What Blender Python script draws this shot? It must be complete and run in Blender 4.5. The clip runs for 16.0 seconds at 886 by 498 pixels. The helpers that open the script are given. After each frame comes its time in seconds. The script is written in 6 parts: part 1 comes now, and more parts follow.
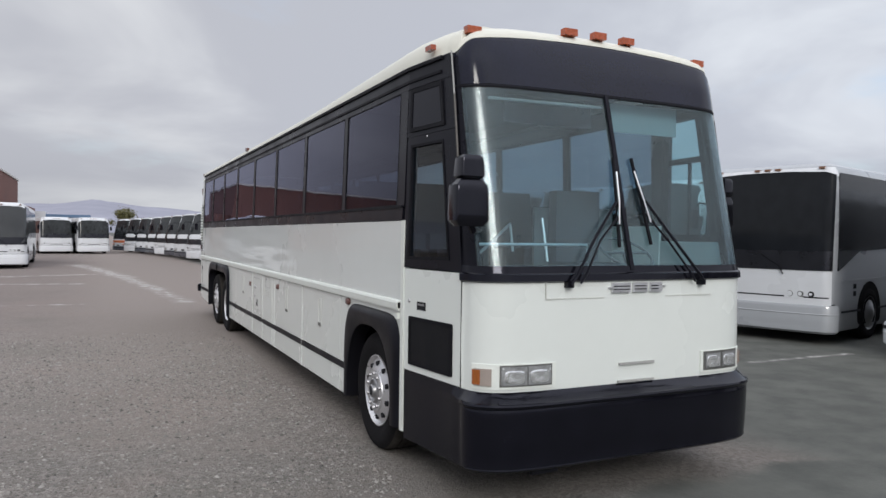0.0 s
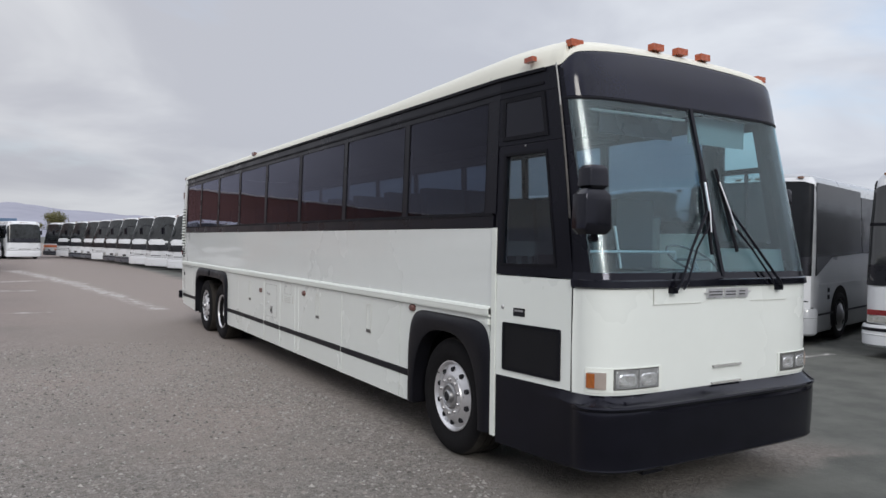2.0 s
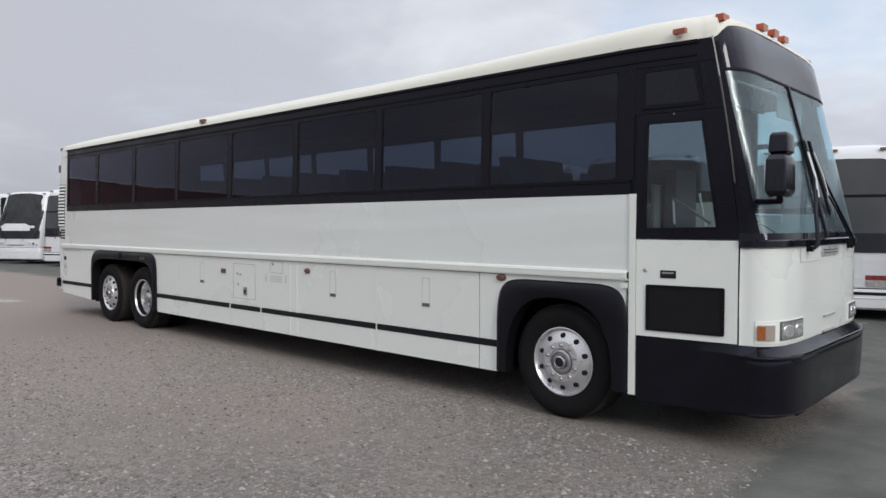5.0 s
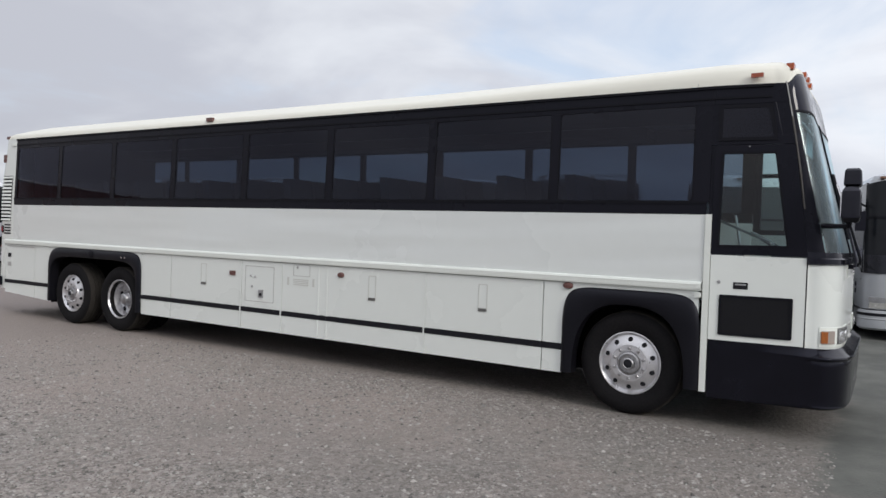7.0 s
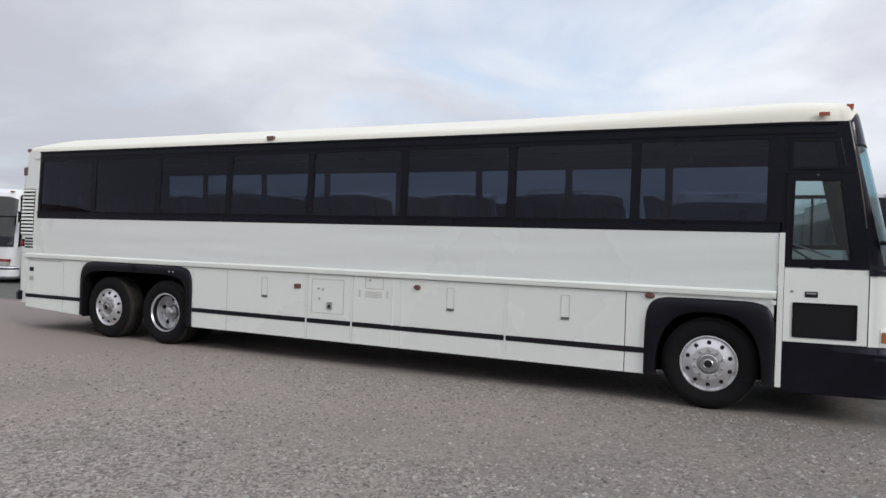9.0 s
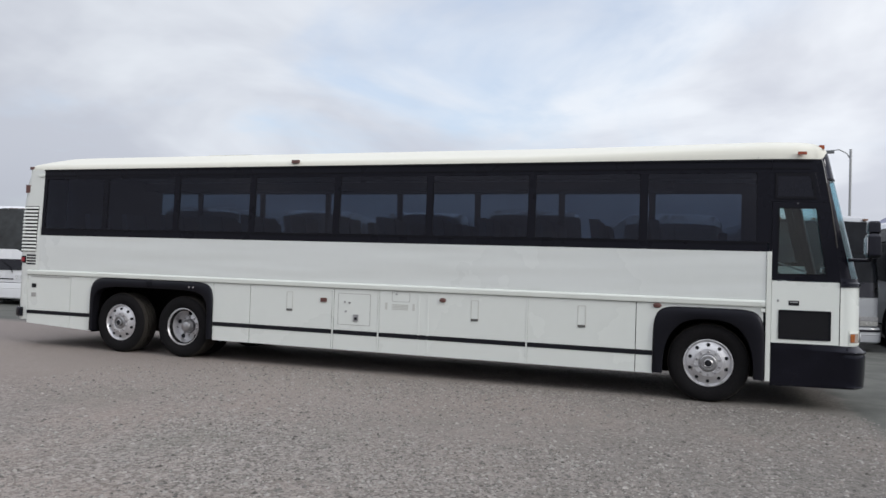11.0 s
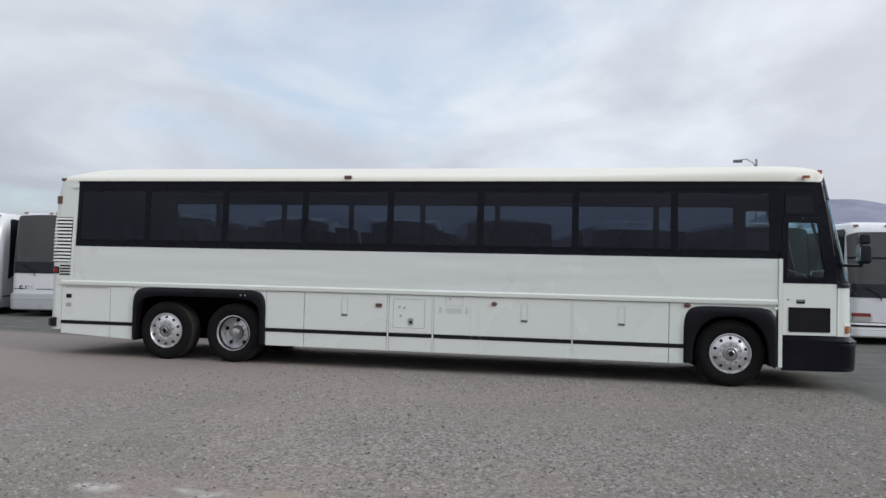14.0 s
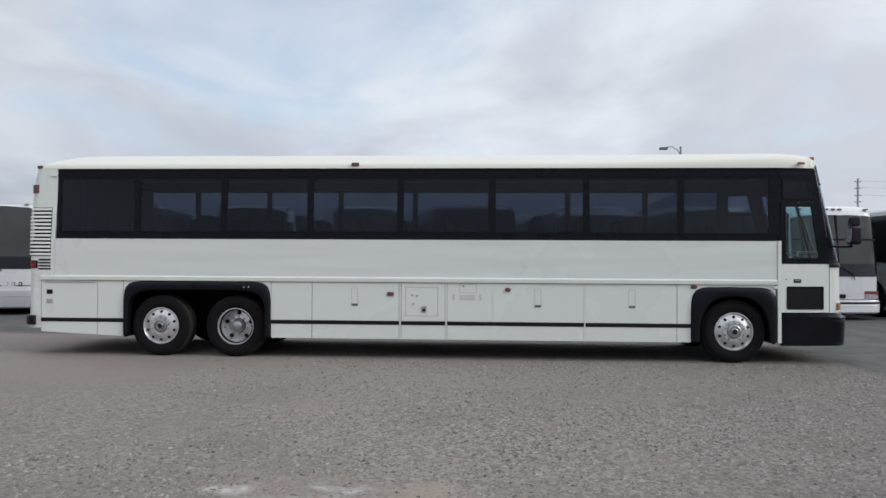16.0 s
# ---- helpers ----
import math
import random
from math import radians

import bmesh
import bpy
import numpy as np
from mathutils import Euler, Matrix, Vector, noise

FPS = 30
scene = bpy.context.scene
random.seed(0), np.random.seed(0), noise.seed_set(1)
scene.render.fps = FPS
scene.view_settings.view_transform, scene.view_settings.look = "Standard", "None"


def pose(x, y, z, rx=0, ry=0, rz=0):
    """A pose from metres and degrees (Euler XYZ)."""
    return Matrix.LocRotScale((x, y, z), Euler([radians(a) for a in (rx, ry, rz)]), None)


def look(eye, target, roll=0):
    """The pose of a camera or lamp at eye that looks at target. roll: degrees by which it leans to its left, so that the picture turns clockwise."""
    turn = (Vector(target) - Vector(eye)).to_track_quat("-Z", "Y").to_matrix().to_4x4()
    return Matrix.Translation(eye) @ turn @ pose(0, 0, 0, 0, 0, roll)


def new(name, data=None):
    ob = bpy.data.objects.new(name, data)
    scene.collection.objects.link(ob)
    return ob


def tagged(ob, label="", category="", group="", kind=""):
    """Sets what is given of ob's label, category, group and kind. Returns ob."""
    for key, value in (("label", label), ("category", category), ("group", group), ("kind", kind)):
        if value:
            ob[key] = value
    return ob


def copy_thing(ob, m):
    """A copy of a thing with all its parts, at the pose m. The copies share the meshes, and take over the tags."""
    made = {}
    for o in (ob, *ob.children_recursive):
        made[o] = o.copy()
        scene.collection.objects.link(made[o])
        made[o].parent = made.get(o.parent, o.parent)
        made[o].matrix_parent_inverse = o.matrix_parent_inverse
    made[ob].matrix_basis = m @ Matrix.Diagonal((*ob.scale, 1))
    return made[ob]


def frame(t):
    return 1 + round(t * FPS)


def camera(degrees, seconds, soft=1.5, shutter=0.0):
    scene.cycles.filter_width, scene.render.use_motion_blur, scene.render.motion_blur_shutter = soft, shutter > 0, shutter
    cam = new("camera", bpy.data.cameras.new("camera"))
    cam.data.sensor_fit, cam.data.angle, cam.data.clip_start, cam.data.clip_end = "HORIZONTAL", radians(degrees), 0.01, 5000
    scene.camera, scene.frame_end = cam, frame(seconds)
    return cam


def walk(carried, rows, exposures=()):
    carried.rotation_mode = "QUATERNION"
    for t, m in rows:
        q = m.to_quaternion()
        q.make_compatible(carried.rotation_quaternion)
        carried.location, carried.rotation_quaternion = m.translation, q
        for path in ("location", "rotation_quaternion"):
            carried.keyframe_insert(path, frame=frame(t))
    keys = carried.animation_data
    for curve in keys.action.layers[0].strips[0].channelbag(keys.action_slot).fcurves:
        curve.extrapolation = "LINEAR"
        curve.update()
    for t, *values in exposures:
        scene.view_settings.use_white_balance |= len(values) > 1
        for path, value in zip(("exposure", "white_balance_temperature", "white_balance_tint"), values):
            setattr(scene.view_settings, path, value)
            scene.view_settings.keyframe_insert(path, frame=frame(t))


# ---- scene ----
cam = camera(63.2, 16.0)
PATH = [
    (0, (-0.015, -0.076, 1.825), (0.846, 1.729, 1.788), 0.7),
    (0.5, (-0.183, -0.034, 1.846), (0.715, 1.753, 1.843), 0.5),
    (1, (-0.461, 0.038, 1.834), (0.464, 1.811, 1.792), -0.1),
    (1.5, (-0.749, 0.234, 1.814), (0.227, 1.979, 1.855), -0.2),
    (2, (-1.117, 0.42, 1.827), (-0.096, 2.139, 1.806), 0.8),
    (2.5, (-1.477, 0.594, 1.851), (-0.339, 2.238, 1.801), 1.2),
    (3, (-1.781, 0.866, 1.84), (-0.559, 2.449, 1.797), 0.3),
    (5.5, (-3.551, 2.587, 1.683), (-2.004, 3.854, 1.633), 1.2),
    (6, (-3.922, 2.918, 1.693), (-2.308, 4.099, 1.664), 2.4),
    (6.5, (-4.335, 3.261, 1.68), (-2.689, 4.395, 1.615), 2.3),
    (7, (-4.715, 3.603, 1.668), (-3.017, 4.659, 1.629), 2.0),
    (7.5, (-5.187, 3.914, 1.645), (-3.486, 4.964, 1.605), 2.5),
    (8, (-5.505, 4.259, 1.673), (-3.751, 5.217, 1.62), 0.0),
    (8.5, (-5.873, 4.608, 1.727), (-4.077, 5.485, 1.645), 1.5),
    (9, (-6.221, 4.98, 1.678), (-4.414, 5.839, 1.671), 1.9),
    (11.5, (-8.056, 6.334, 1.612), (-6.131, 6.877, 1.618), 2.0),
    (12, (-8.398, 6.691, 1.699), (-6.453, 7.156, 1.658), 2.1),
    (12.5, (-8.747, 6.979, 1.681), (-6.809, 7.47, 1.619), 1.5),
    (13, (-8.929, 7.33, 1.674), (-6.98, 7.776, 1.629), 1.0),
    (13.5, (-9.186, 7.663, 1.678), (-7.225, 8.056, 1.653), -0.4),
    (14, (-9.364, 8.026, 1.664), (-7.397, 8.387, 1.721), 1.3),
    (14.5, (-9.443, 8.44, 1.676), (-7.465, 8.735, 1.681), 1.8),
    (15, (-9.57, 8.847, 1.673), (-7.586, 9.098, 1.644), 0.0),
    (15.5, (-9.555, 9.273, 1.648), (-7.563, 9.447, 1.615), 0.3),
    (16, (-9.546, 9.684, 1.642), (-7.549, 9.794, 1.667), 0.3),
]
walk(cam, [(t, look(eye, target, roll)) for t, eye, target, roll in PATH],
     [(0.0, -0.04, 6410, 10.0), (1.5, -0.04, 6410, 10.1), (3.0, 0.04, 6450, 10.4), (5.5, 0.0, 6470, 10.6), (8.0, 0.05, 6500, 10.8), (12.5, 0.01, 6370, 9.1), (13.5, -0.02, 6350, 9.0), (14.5, -0.13, 6320, 8.7), (16.0, -0.13, 6310, 8.5)])

# ---- world and light ----
world = bpy.data.worlds.new("world")
scene.world = world
world.use_nodes = True
SUN_EL, SUN_AZ = 27.0, 250.0   # degrees: height, and compass turn of the sun from +x towards +y


def build_sky():
    nt = world.node_tree
    nt.nodes.clear()
    n, l = nt.nodes.new, nt.links.new
    out, bg = n("ShaderNodeOutputWorld"), n("ShaderNodeBackground")
    sky = n("ShaderNodeTexSky")
    sky.sky_type, sky.sun_disc = "NISHITA", False
    sky.sun_elevation, sky.sun_rotation = radians(SUN_EL), radians(90 - SUN_AZ)
    sky.air_density, sky.dust_density, sky.ozone_density = 1.0, 2.0, 1.5
    tc, sep = n("ShaderNodeTexCoord"), n("ShaderNodeSeparateXYZ")
    l(tc.outputs["Generated"], sep.inputs[0])
    up = n("ShaderNodeMath"); up.operation = "MAXIMUM"; up.inputs[1].default_value = 0.0
    l(sep.outputs["Z"], up.inputs[0])
    add = n("ShaderNodeMath"); add.operation = "ADD"; add.inputs[1].default_value = 0.22
    l(up.outputs[0], add.inputs[0])
    flat = n("ShaderNodeVectorMath"); flat.operation = "DIVIDE"
    comb = n("ShaderNodeCombineXYZ")
    for i in range(3):
        l(add.outputs[0], comb.inputs[i])
    l(tc.outputs["Generated"], flat.inputs[0]); l(comb.outputs[0], flat.inputs[1])

    def cloud(scale, detail, rough, lo, hi, off):
        m = n("ShaderNodeMapping"); m.inputs["Location"].default_value = off
        l(flat.outputs[0], m.inputs[0])
        t = n("ShaderNodeTexNoise")
        t.inputs["Scale"].default_value, t.inputs["Detail"].default_value, t.inputs["Roughness"].default_value = scale, detail, rough
        t.inputs["Distortion"].default_value = 0.4
        l(m.outputs[0], t.inputs["Vector"])
        r = n("ShaderNodeMapRange")
        r.interpolation_type = "SMOOTHSTEP"
        r.inputs["From Min"].default_value, r.inputs["From Max"].default_value = lo, hi
        l(t.outputs["Fac"], r.inputs["Value"])
        return r.outputs[0]

    cover = cloud(1.1, 6, 0.55, 0.18, 0.46, (2.3, 0.7, 0))
    bright = cloud(1.0, 5, 0.5, 0.40, 0.68, (5.1, 3.3, 1.0))
    tone = n("ShaderNodeMix"); tone.data_type = "RGBA"
    tone.inputs["A"].default_value = (6.25, 6.38, 6.95, 1)      # grey underside of the cloud
    tone.inputs["B"].default_value = (8.75, 8.9, 9.2, 1)      # bright thin cloud
    l(bright, tone.inputs["Factor"])
    blue = n("ShaderNodeMix"); blue.data_type = "RGBA"; blue.blend_type = "ADD"
    blue.inputs["Factor"].default_value = 1.0
    blue.inputs["B"].default_value = (3.7, 3.8, 4.0, 1)
    l(sky.outputs[0], blue.inputs["A"])
    mix = n("ShaderNodeMix"); mix.data_type = "RGBA"
    l(cover, mix.inputs["Factor"]); l(blue.outputs["Result"], mix.inputs["A"]); l(tone.outputs["Result"], mix.inputs["B"])
    high = n("ShaderNodeMapRange")      # an overcast sky is brighter overhead
    high.interpolation_type = "SMOOTHSTEP"
    high.inputs["From Min"].default_value, high.inputs["From Max"].default_value = 0.30, 0.85
    high.inputs["To Min"].default_value, high.inputs["To Max"].default_value = 1.0, 2.0
    l(up.outputs[0], high.inputs["Value"])
    dome = n("ShaderNodeVectorMath"); dome.operation = "SCALE"
    l(mix.outputs["Result"], dome.inputs[0]); l(high.outputs[0], dome.inputs["Scale"])
    # the cloud thins out towards the south-east
    toward = n("ShaderNodeVectorMath"); toward.operation = "DOT_PRODUCT"
    toward.inputs[1].default_value = (math.cos(radians(325)), math.sin(radians(325)), 0.0)
    l(tc.outputs["Generated"], toward.inputs[0])
    glow = n("ShaderNodeMapRange")
    for k, v in zip(("From Min", "From Max", "To Min", "To Max"), (-1.0, 1.0, 0.78, 1.13)):
        glow.inputs[k].default_value = v
    l(toward.outputs["Value"], glow.inputs["Value"])
    veil = n("ShaderNodeVectorMath"); veil.operation = "SCALE"
    haze = n("ShaderNodeMapRange")      # greyer towards the skyline
    haze.interpolation_type = "SMOOTHSTEP"
    for k, v in zip(("From Min", "From Max", "To Min", "To Max"), (0.0, 0.16, 0.84, 1.0)):
        haze.inputs[k].default_value = v
    l(up.outputs[0], haze.inputs["Value"])
    both_ways = n("ShaderNodeMath"); both_ways.operation = "MULTIPLY"
    l(glow.outputs[0], both_ways.inputs[0]); l(haze.outputs[0], both_ways.inputs[1])
    l(dome.outputs[0], veil.inputs[0]); l(both_ways.outputs[0], veil.inputs["Scale"])
    # a heavier, bluer bank of cloud to the north-east
    side = n("ShaderNodeVectorMath"); side.operation = "DOT_PRODUCT"
    side.inputs[1].default_value = (math.cos(radians(30)), math.sin(radians(30)), 0.0)
    l(tc.outputs["Generated"], side.inputs[0])
    bank = n("ShaderNodeMapRange"); bank.interpolation_type = "SMOOTHSTEP"
    bank.inputs["From Min"].default_value, bank.inputs["From Max"].default_value = 0.45, 1.0
    l(side.outputs["Value"], bank.inputs["Value"])
    heavy = n("ShaderNodeMix"); heavy.data_type = "RGBA"; heavy.blend_type = "MULTIPLY"
    heavy.inputs["B"].default_value = (0.90, 0.925, 0.955, 1)
    l(bank.outputs[0], heavy.inputs["Factor"]); l(veil.outputs[0], heavy.inputs["A"])
    l(heavy.outputs["Result"], bg.inputs["Color"])
    bg.inputs["Strength"].default_value = 0.1
    l(bg.outputs[0], out.inputs["Surface"])


build_sky()
sun = new("sun", bpy.data.lights.new("sun", "SUN"))
sun.data.energy, sun.data.angle, sun.data.color = 1.5, radians(18), (1.0, 0.96, 0.9)
sd = Vector((math.cos(radians(SUN_AZ)) * math.cos(radians(SUN_EL)), math.sin(radians(SUN_AZ)) * math.cos(radians(SUN_EL)), math.sin(radians(SUN_EL))))
sun.matrix_world = look(sd * 60, (0, 0, 0))


# ---- materials ----
def material(name, base, rough=0.5, metal=0.0, coat=0.0, vary=0.12, scale=3.0, fine=60.0, bump=0.0, bump_scale=80.0, spec=0.5):
    """Base colour with soft stains, fine grain, uneven gloss and relief."""
    m = bpy.data.materials.new(name)
    m.use_nodes = True
    nt = m.node_tree
    n, l = nt.nodes.new, nt.links.new
    b = nt.nodes["Principled BSDF"]
    tc = n("ShaderNodeTexCoord")
    big, small = n("ShaderNodeTexNoise"), n("ShaderNodeTexNoise")
    big.inputs["Scale"].default_value, big.inputs["Detail"].default_value = scale, 5
    small.inputs["Scale"].default_value, small.inputs["Detail"].default_value = fine, 3
    l(tc.outputs["Object"], big.inputs["Vector"]); l(tc.outputs["Object"], small.inputs["Vector"])
    s = n("ShaderNodeMath"); s.operation = "ADD"
    l(big.outputs["Fac"], s.inputs[0]); l(small.outputs["Fac"], s.inputs[1])
    r = n("ShaderNodeMapRange")
    r.inputs["From Min"].default_value, r.inputs["From Max"].default_value = 0.6, 1.4
    r.inputs["To Min"].default_value, r.inputs["To Max"].default_value = 1 - vary, 1 + vary
    l(s.outputs[0], r.inputs["Value"])
    mul = n("ShaderNodeVectorMath"); mul.operation = "MULTIPLY"
    mul.inputs[0].default_value = base
    l(r.outputs[0], mul.inputs[1])
    l(mul.outputs[0], b.inputs["Base Color"])
    rr = n("ShaderNodeMapRange")
    rr.inputs["From Min"].default_value, rr.inputs["From Max"].default_value = 0.3, 0.7
    rr.inputs["To Min"].default_value, rr.inputs["To Max"].default_value = max(0.02, rough - 0.08), min(1, rough + 0.1)
    l(big.outputs["Fac"], rr.inputs["Value"]); l(rr.outputs[0], b.inputs["Roughness"])
    b.inputs["Metallic"].default_value = metal
    b.inputs["Coat Weight"].default_value = coat
    b.inputs["Coat Roughness"].default_value = 0.05
    b.inputs["Specular IOR Level"].default_value = spec
    if max(base) < 0.012:
        b.inputs["Specular Tint"].default_value = (0.82, 0.84, 1.0, 1)
    if bump:
        t = n("ShaderNodeTexNoise"); t.inputs["Scale"].default_value = bump_scale
        t.inputs["Detail"].default_value = 3
        l(tc.outputs["Object"], t.inputs["Vector"])
        bp = n("ShaderNodeBump"); bp.inputs["Strength"].default_value = bump
        bp.inputs["Distance"].default_value = 0.02
        l(t.outputs["Fac"], bp.inputs["Height"]); l(bp.outputs[0], b.inputs["Normal"])
    return m


def paint(name, base, rough=0.28, wave=0.15, coat=0.6):
    """Coach paint over slightly wavy sheet metal, dull with road dust."""
    m = material(name, base, rough=rough, coat=coat, vary=0.012, scale=0.7, fine=9.0)
    nt = m.node_tree
    n, l = nt.nodes.new, nt.links.new
    b = nt.nodes["Principled BSDF"]
    tc, mp, t, bp = n("ShaderNodeTexCoord"), n("ShaderNodeMapping"), n("ShaderNodeTexNoise"), n("ShaderNodeBump")
    mp.inputs["Scale"].default_value = (1.0, 0.32, 2.6)
    t.inputs["Scale"].default_value, t.inputs["Detail"].default_value = 1.6, 1
    l(tc.outputs["Object"], mp.inputs[0]); l(mp.outputs[0], t.inputs["Vector"])
    bp.inputs["Strength"].default_value, bp.inputs["Distance"].default_value = wave, 0.05
    l(t.outputs["Fac"], bp.inputs["Height"])
    l(bp.outputs[0], b.inputs["Coat Normal"]); l(bp.outputs[0], b.inputs["Normal"])
    return m


def glass(name, tint, rough=0.015, ior=1.5, sheen=(1, 1, 1), film=0.0):
    """A pane that lets tinted light through and mirrors by its angle."""
    m = bpy.data.materials.new(name)
    m.use_nodes = True
    nt = m.node_tree
    nt.nodes.clear()
    n, l = nt.nodes.new, nt.links.new
    out, mix, lw = n("ShaderNodeOutputMaterial"), n("ShaderNodeMixShader"), n("ShaderNodeLayerWeight")
    tr, gl = n("ShaderNodeBsdfTransparent"), n("ShaderNodeBsdfGlossy")
    lw.inputs["Blend"].default_value = 0.5
    f0 = ((ior - 1) / (ior + 1)) ** 2
    pw, fr = n("ShaderNodeMath"), n("ShaderNodeMapRange")
    pw.operation = "POWER"; pw.inputs[1].default_value = 5.0
    l(lw.outputs["Facing"], pw.inputs[0]); l(pw.outputs[0], fr.inputs["Value"])
    fr.inputs["To Min"].default_value, fr.inputs["To Max"].default_value = f0, 0.9
    tr.inputs["Color"].default_value = (*tint, 1)
    gl.inputs["Roughness"].default_value = rough
    gl.inputs["Color"].default_value = (*sheen, 1)
    tc, t, bp = n("ShaderNodeTexCoord"), n("ShaderNodeTexNoise"), n("ShaderNodeBump")
    t.inputs["Scale"].default_value, t.inputs["Detail"].default_value = 1.2, 1
    bp.inputs["Strength"].default_value, bp.inputs["Distance"].default_value = 0.04, 0.05
    l(tc.outputs["Object"], t.inputs["Vector"]); l(t.outputs["Fac"], bp.inputs["Height"]); l(bp.outputs[0], gl.inputs["Normal"])
    l(fr.outputs[0], mix.inputs[0]); l(tr.outputs[0], mix.inputs[1]); l(gl.outputs[0], mix.inputs[2])
    if film:                     # smeared and thinly dusty; its uneven pattern paints soft cloud reflections
        g2, gm = n("ShaderNodeBsdfGlossy"), n("ShaderNodeMixShader")
        g2.inputs["Roughness"].default_value = 0.30
        g2.inputs["Color"].default_value = (*sheen, 1)
        gm.inputs[0].default_value = 0.65
        l(gl.outputs[0], gm.inputs[1]); l(g2.outputs[0], gm.inputs[2]); l(gm.outputs[0], mix.inputs[2])
        df, dm, dn, dr = n("ShaderNodeBsdfDiffuse"), n("ShaderNodeMixShader"), n("ShaderNodeTexNoise"), n("ShaderNodeMapRange")
        df.inputs["Color"].default_value = (0.38, 0.53, 0.60, 1)
        dn.inputs["Scale"].default_value, dn.inputs["Detail"].default_value, dn.inputs["Distortion"].default_value = 1.6, 6, 0.8
        l(tc.outputs["Object"], dn.inputs["Vector"]); l(dn.outputs["Fac"], dr.inputs["Value"])
        for k, v in zip(("From Min", "From Max", "To Min", "To Max"), (0.35, 0.68, film * 0.3, film * 2.2)):
            dr.inputs[k].default_value = v
        l(dr.outputs[0], dm.inputs[0]); l(mix.outputs[0], dm.inputs[1]); l(df.outputs[0], dm.inputs[2])
        l(dm.outputs[0], out.inputs["Surface"])
        return m
    l(mix.outputs[0], out.inputs["Surface"])
    return m


CLEAR = bpy.data.materials.new("inner_glass_face")
CLEAR.use_nodes = True
CLEAR.node_tree.nodes.clear()
_o, _t = CLEAR.node_tree.nodes.new("ShaderNodeOutputMaterial"), CLEAR.node_tree.nodes.new("ShaderNodeBsdfTransparent")
CLEAR.node_tree.links.new(_t.outputs[0], _o.inputs["Surface"])

CREAM = paint("cream_white_paint", (0.704, 0.738, 0.710), wave=0.03)
# the same cream, tinted bluer to paint the sky's reflection on the flank
BELT = paint("cream_white_sky_tinted_flank", (0.688, 0.720, 0.706), wave=0.26)
ROOFW = paint("roof_white_paint", (0.665, 0.66, 0.585), rough=0.5, wave=0.05, coat=0.05)
TRIM = material("white_trim", (0.72, 0.752, 0.712), rough=0.35, vary=0.05)
BLACK = material("satin_black_paint", (0.0055, 0.0055, 0.0085), rough=0.3, vary=0.25, scale=2.0, spec=0.19)
HEADER = material("dark_header_panel", (0.0075, 0.0085, 0.020), rough=0.12, vary=0.3, scale=2.5, bump=0.012, bump_scale=2.0, spec=0.28)
RUBBER = material("black_rubber", (0.0062, 0.0062, 0.008), rough=0.6, vary=0.25, bump=0.1, bump_scale=120, spec=0.16)
TYRE = material("tyre_rubber", (0.0095, 0.009, 0.009), rough=0.85, vary=0.45, scale=6.0, bump=0.2, bump_scale=90, spec=0.15)
TREAD = material("dusty_tyre_tread", (0.032, 0.029, 0.026), rough=0.9, vary=0.5, scale=7.0, bump=0.25, bump_scale=80, spec=0.15)
BUMPER = material("black_bumper", (0.005, 0.005, 0.008), rough=0.14, vary=0.3, scale=5.0, bump=0.01, bump_scale=14, spec=0.3)
MIRRORCASE = material("glossy_black_case", (0.005, 0.005, 0.007), rough=0.14, vary=0.2, spec=0.4)
ARCHBLACK = material("satin_black_moulding", (0.006, 0.006, 0.008), rough=0.42, vary=0.25, bump=0.05, bump_scale=40, spec=0.2)
WELL = material("wheel_well", (0.010, 0.0095, 0.009), rough=0.95, vary=0.4, spec=0.1)
STRIP = material("black_strip", (0.008, 0.008, 0.01), rough=0.5, spec=0.25)
REFLECTOR = material("headlamp_reflector", (0.78, 0.79, 0.80), rough=0.16, metal=0.75, coat=0.5, vary=0.35, scale=18, fine=40)
ALLOY = material("polished_alloy", (0.64, 0.64, 0.66), rough=0.34, metal=0.72, vary=0.12, scale=14.0, fine=120)
STEEL = material("dull_steel", (0.42, 0.42, 0.43), rough=0.4, metal=1.0, vary=0.2, scale=10)
CHROME = material("chrome", (0.75, 0.75, 0.76), rough=0.1, metal=1.0, vary=0.05)
HOLE = material("dark_hole", (0.008, 0.008, 0.008), rough=0.9)
AMBER = material("amber_lens", (0.30, 0.088, 0.018), rough=0.2, coat=0.5, vary=0.2, scale=30)
ORANGE = material("orange_marker", (0.36, 0.068, 0.016), rough=0.25, coat=0.4, vary=0.2, scale=25)
SIDEORANGE = material("side_marker_lens", (0.29, 0.052, 0.018), rough=0.25, coat=0.4, vary=0.2, scale=25)
REDLENS = material("red_lens", (0.30, 0.02, 0.03), rough=0.25, coat=0.4, vary=0.2, scale=25)
BRICKRED = material("dark_red_lens", (0.115, 0.048, 0.04), rough=0.3, coat=0.3, vary=0.25, scale=30)
LAMPGLASS = material("headlamp_lens", (0.46, 0.47, 0.48), rough=0.2, metal=0.6, coat=0.8, vary=0.35, scale=12, fine=60)
CLEARLENS = material("clear_pinkish_lens", (0.33, 0.28, 0.25), rough=0.2, coat=0.5, vary=0.06, scale=20)
DOORPANE = material("dark_header_pane", (0.007, 0.007, 0.010), rough=0.15, vary=0.3, spec=0.3)
GRILLE = material("fine_black_mesh", (0.0085, 0.0085, 0.009), rough=0.7, vary=0.35, scale=4.0, fine=160.0, bump=0.3, bump_scale=300, spec=0.2)
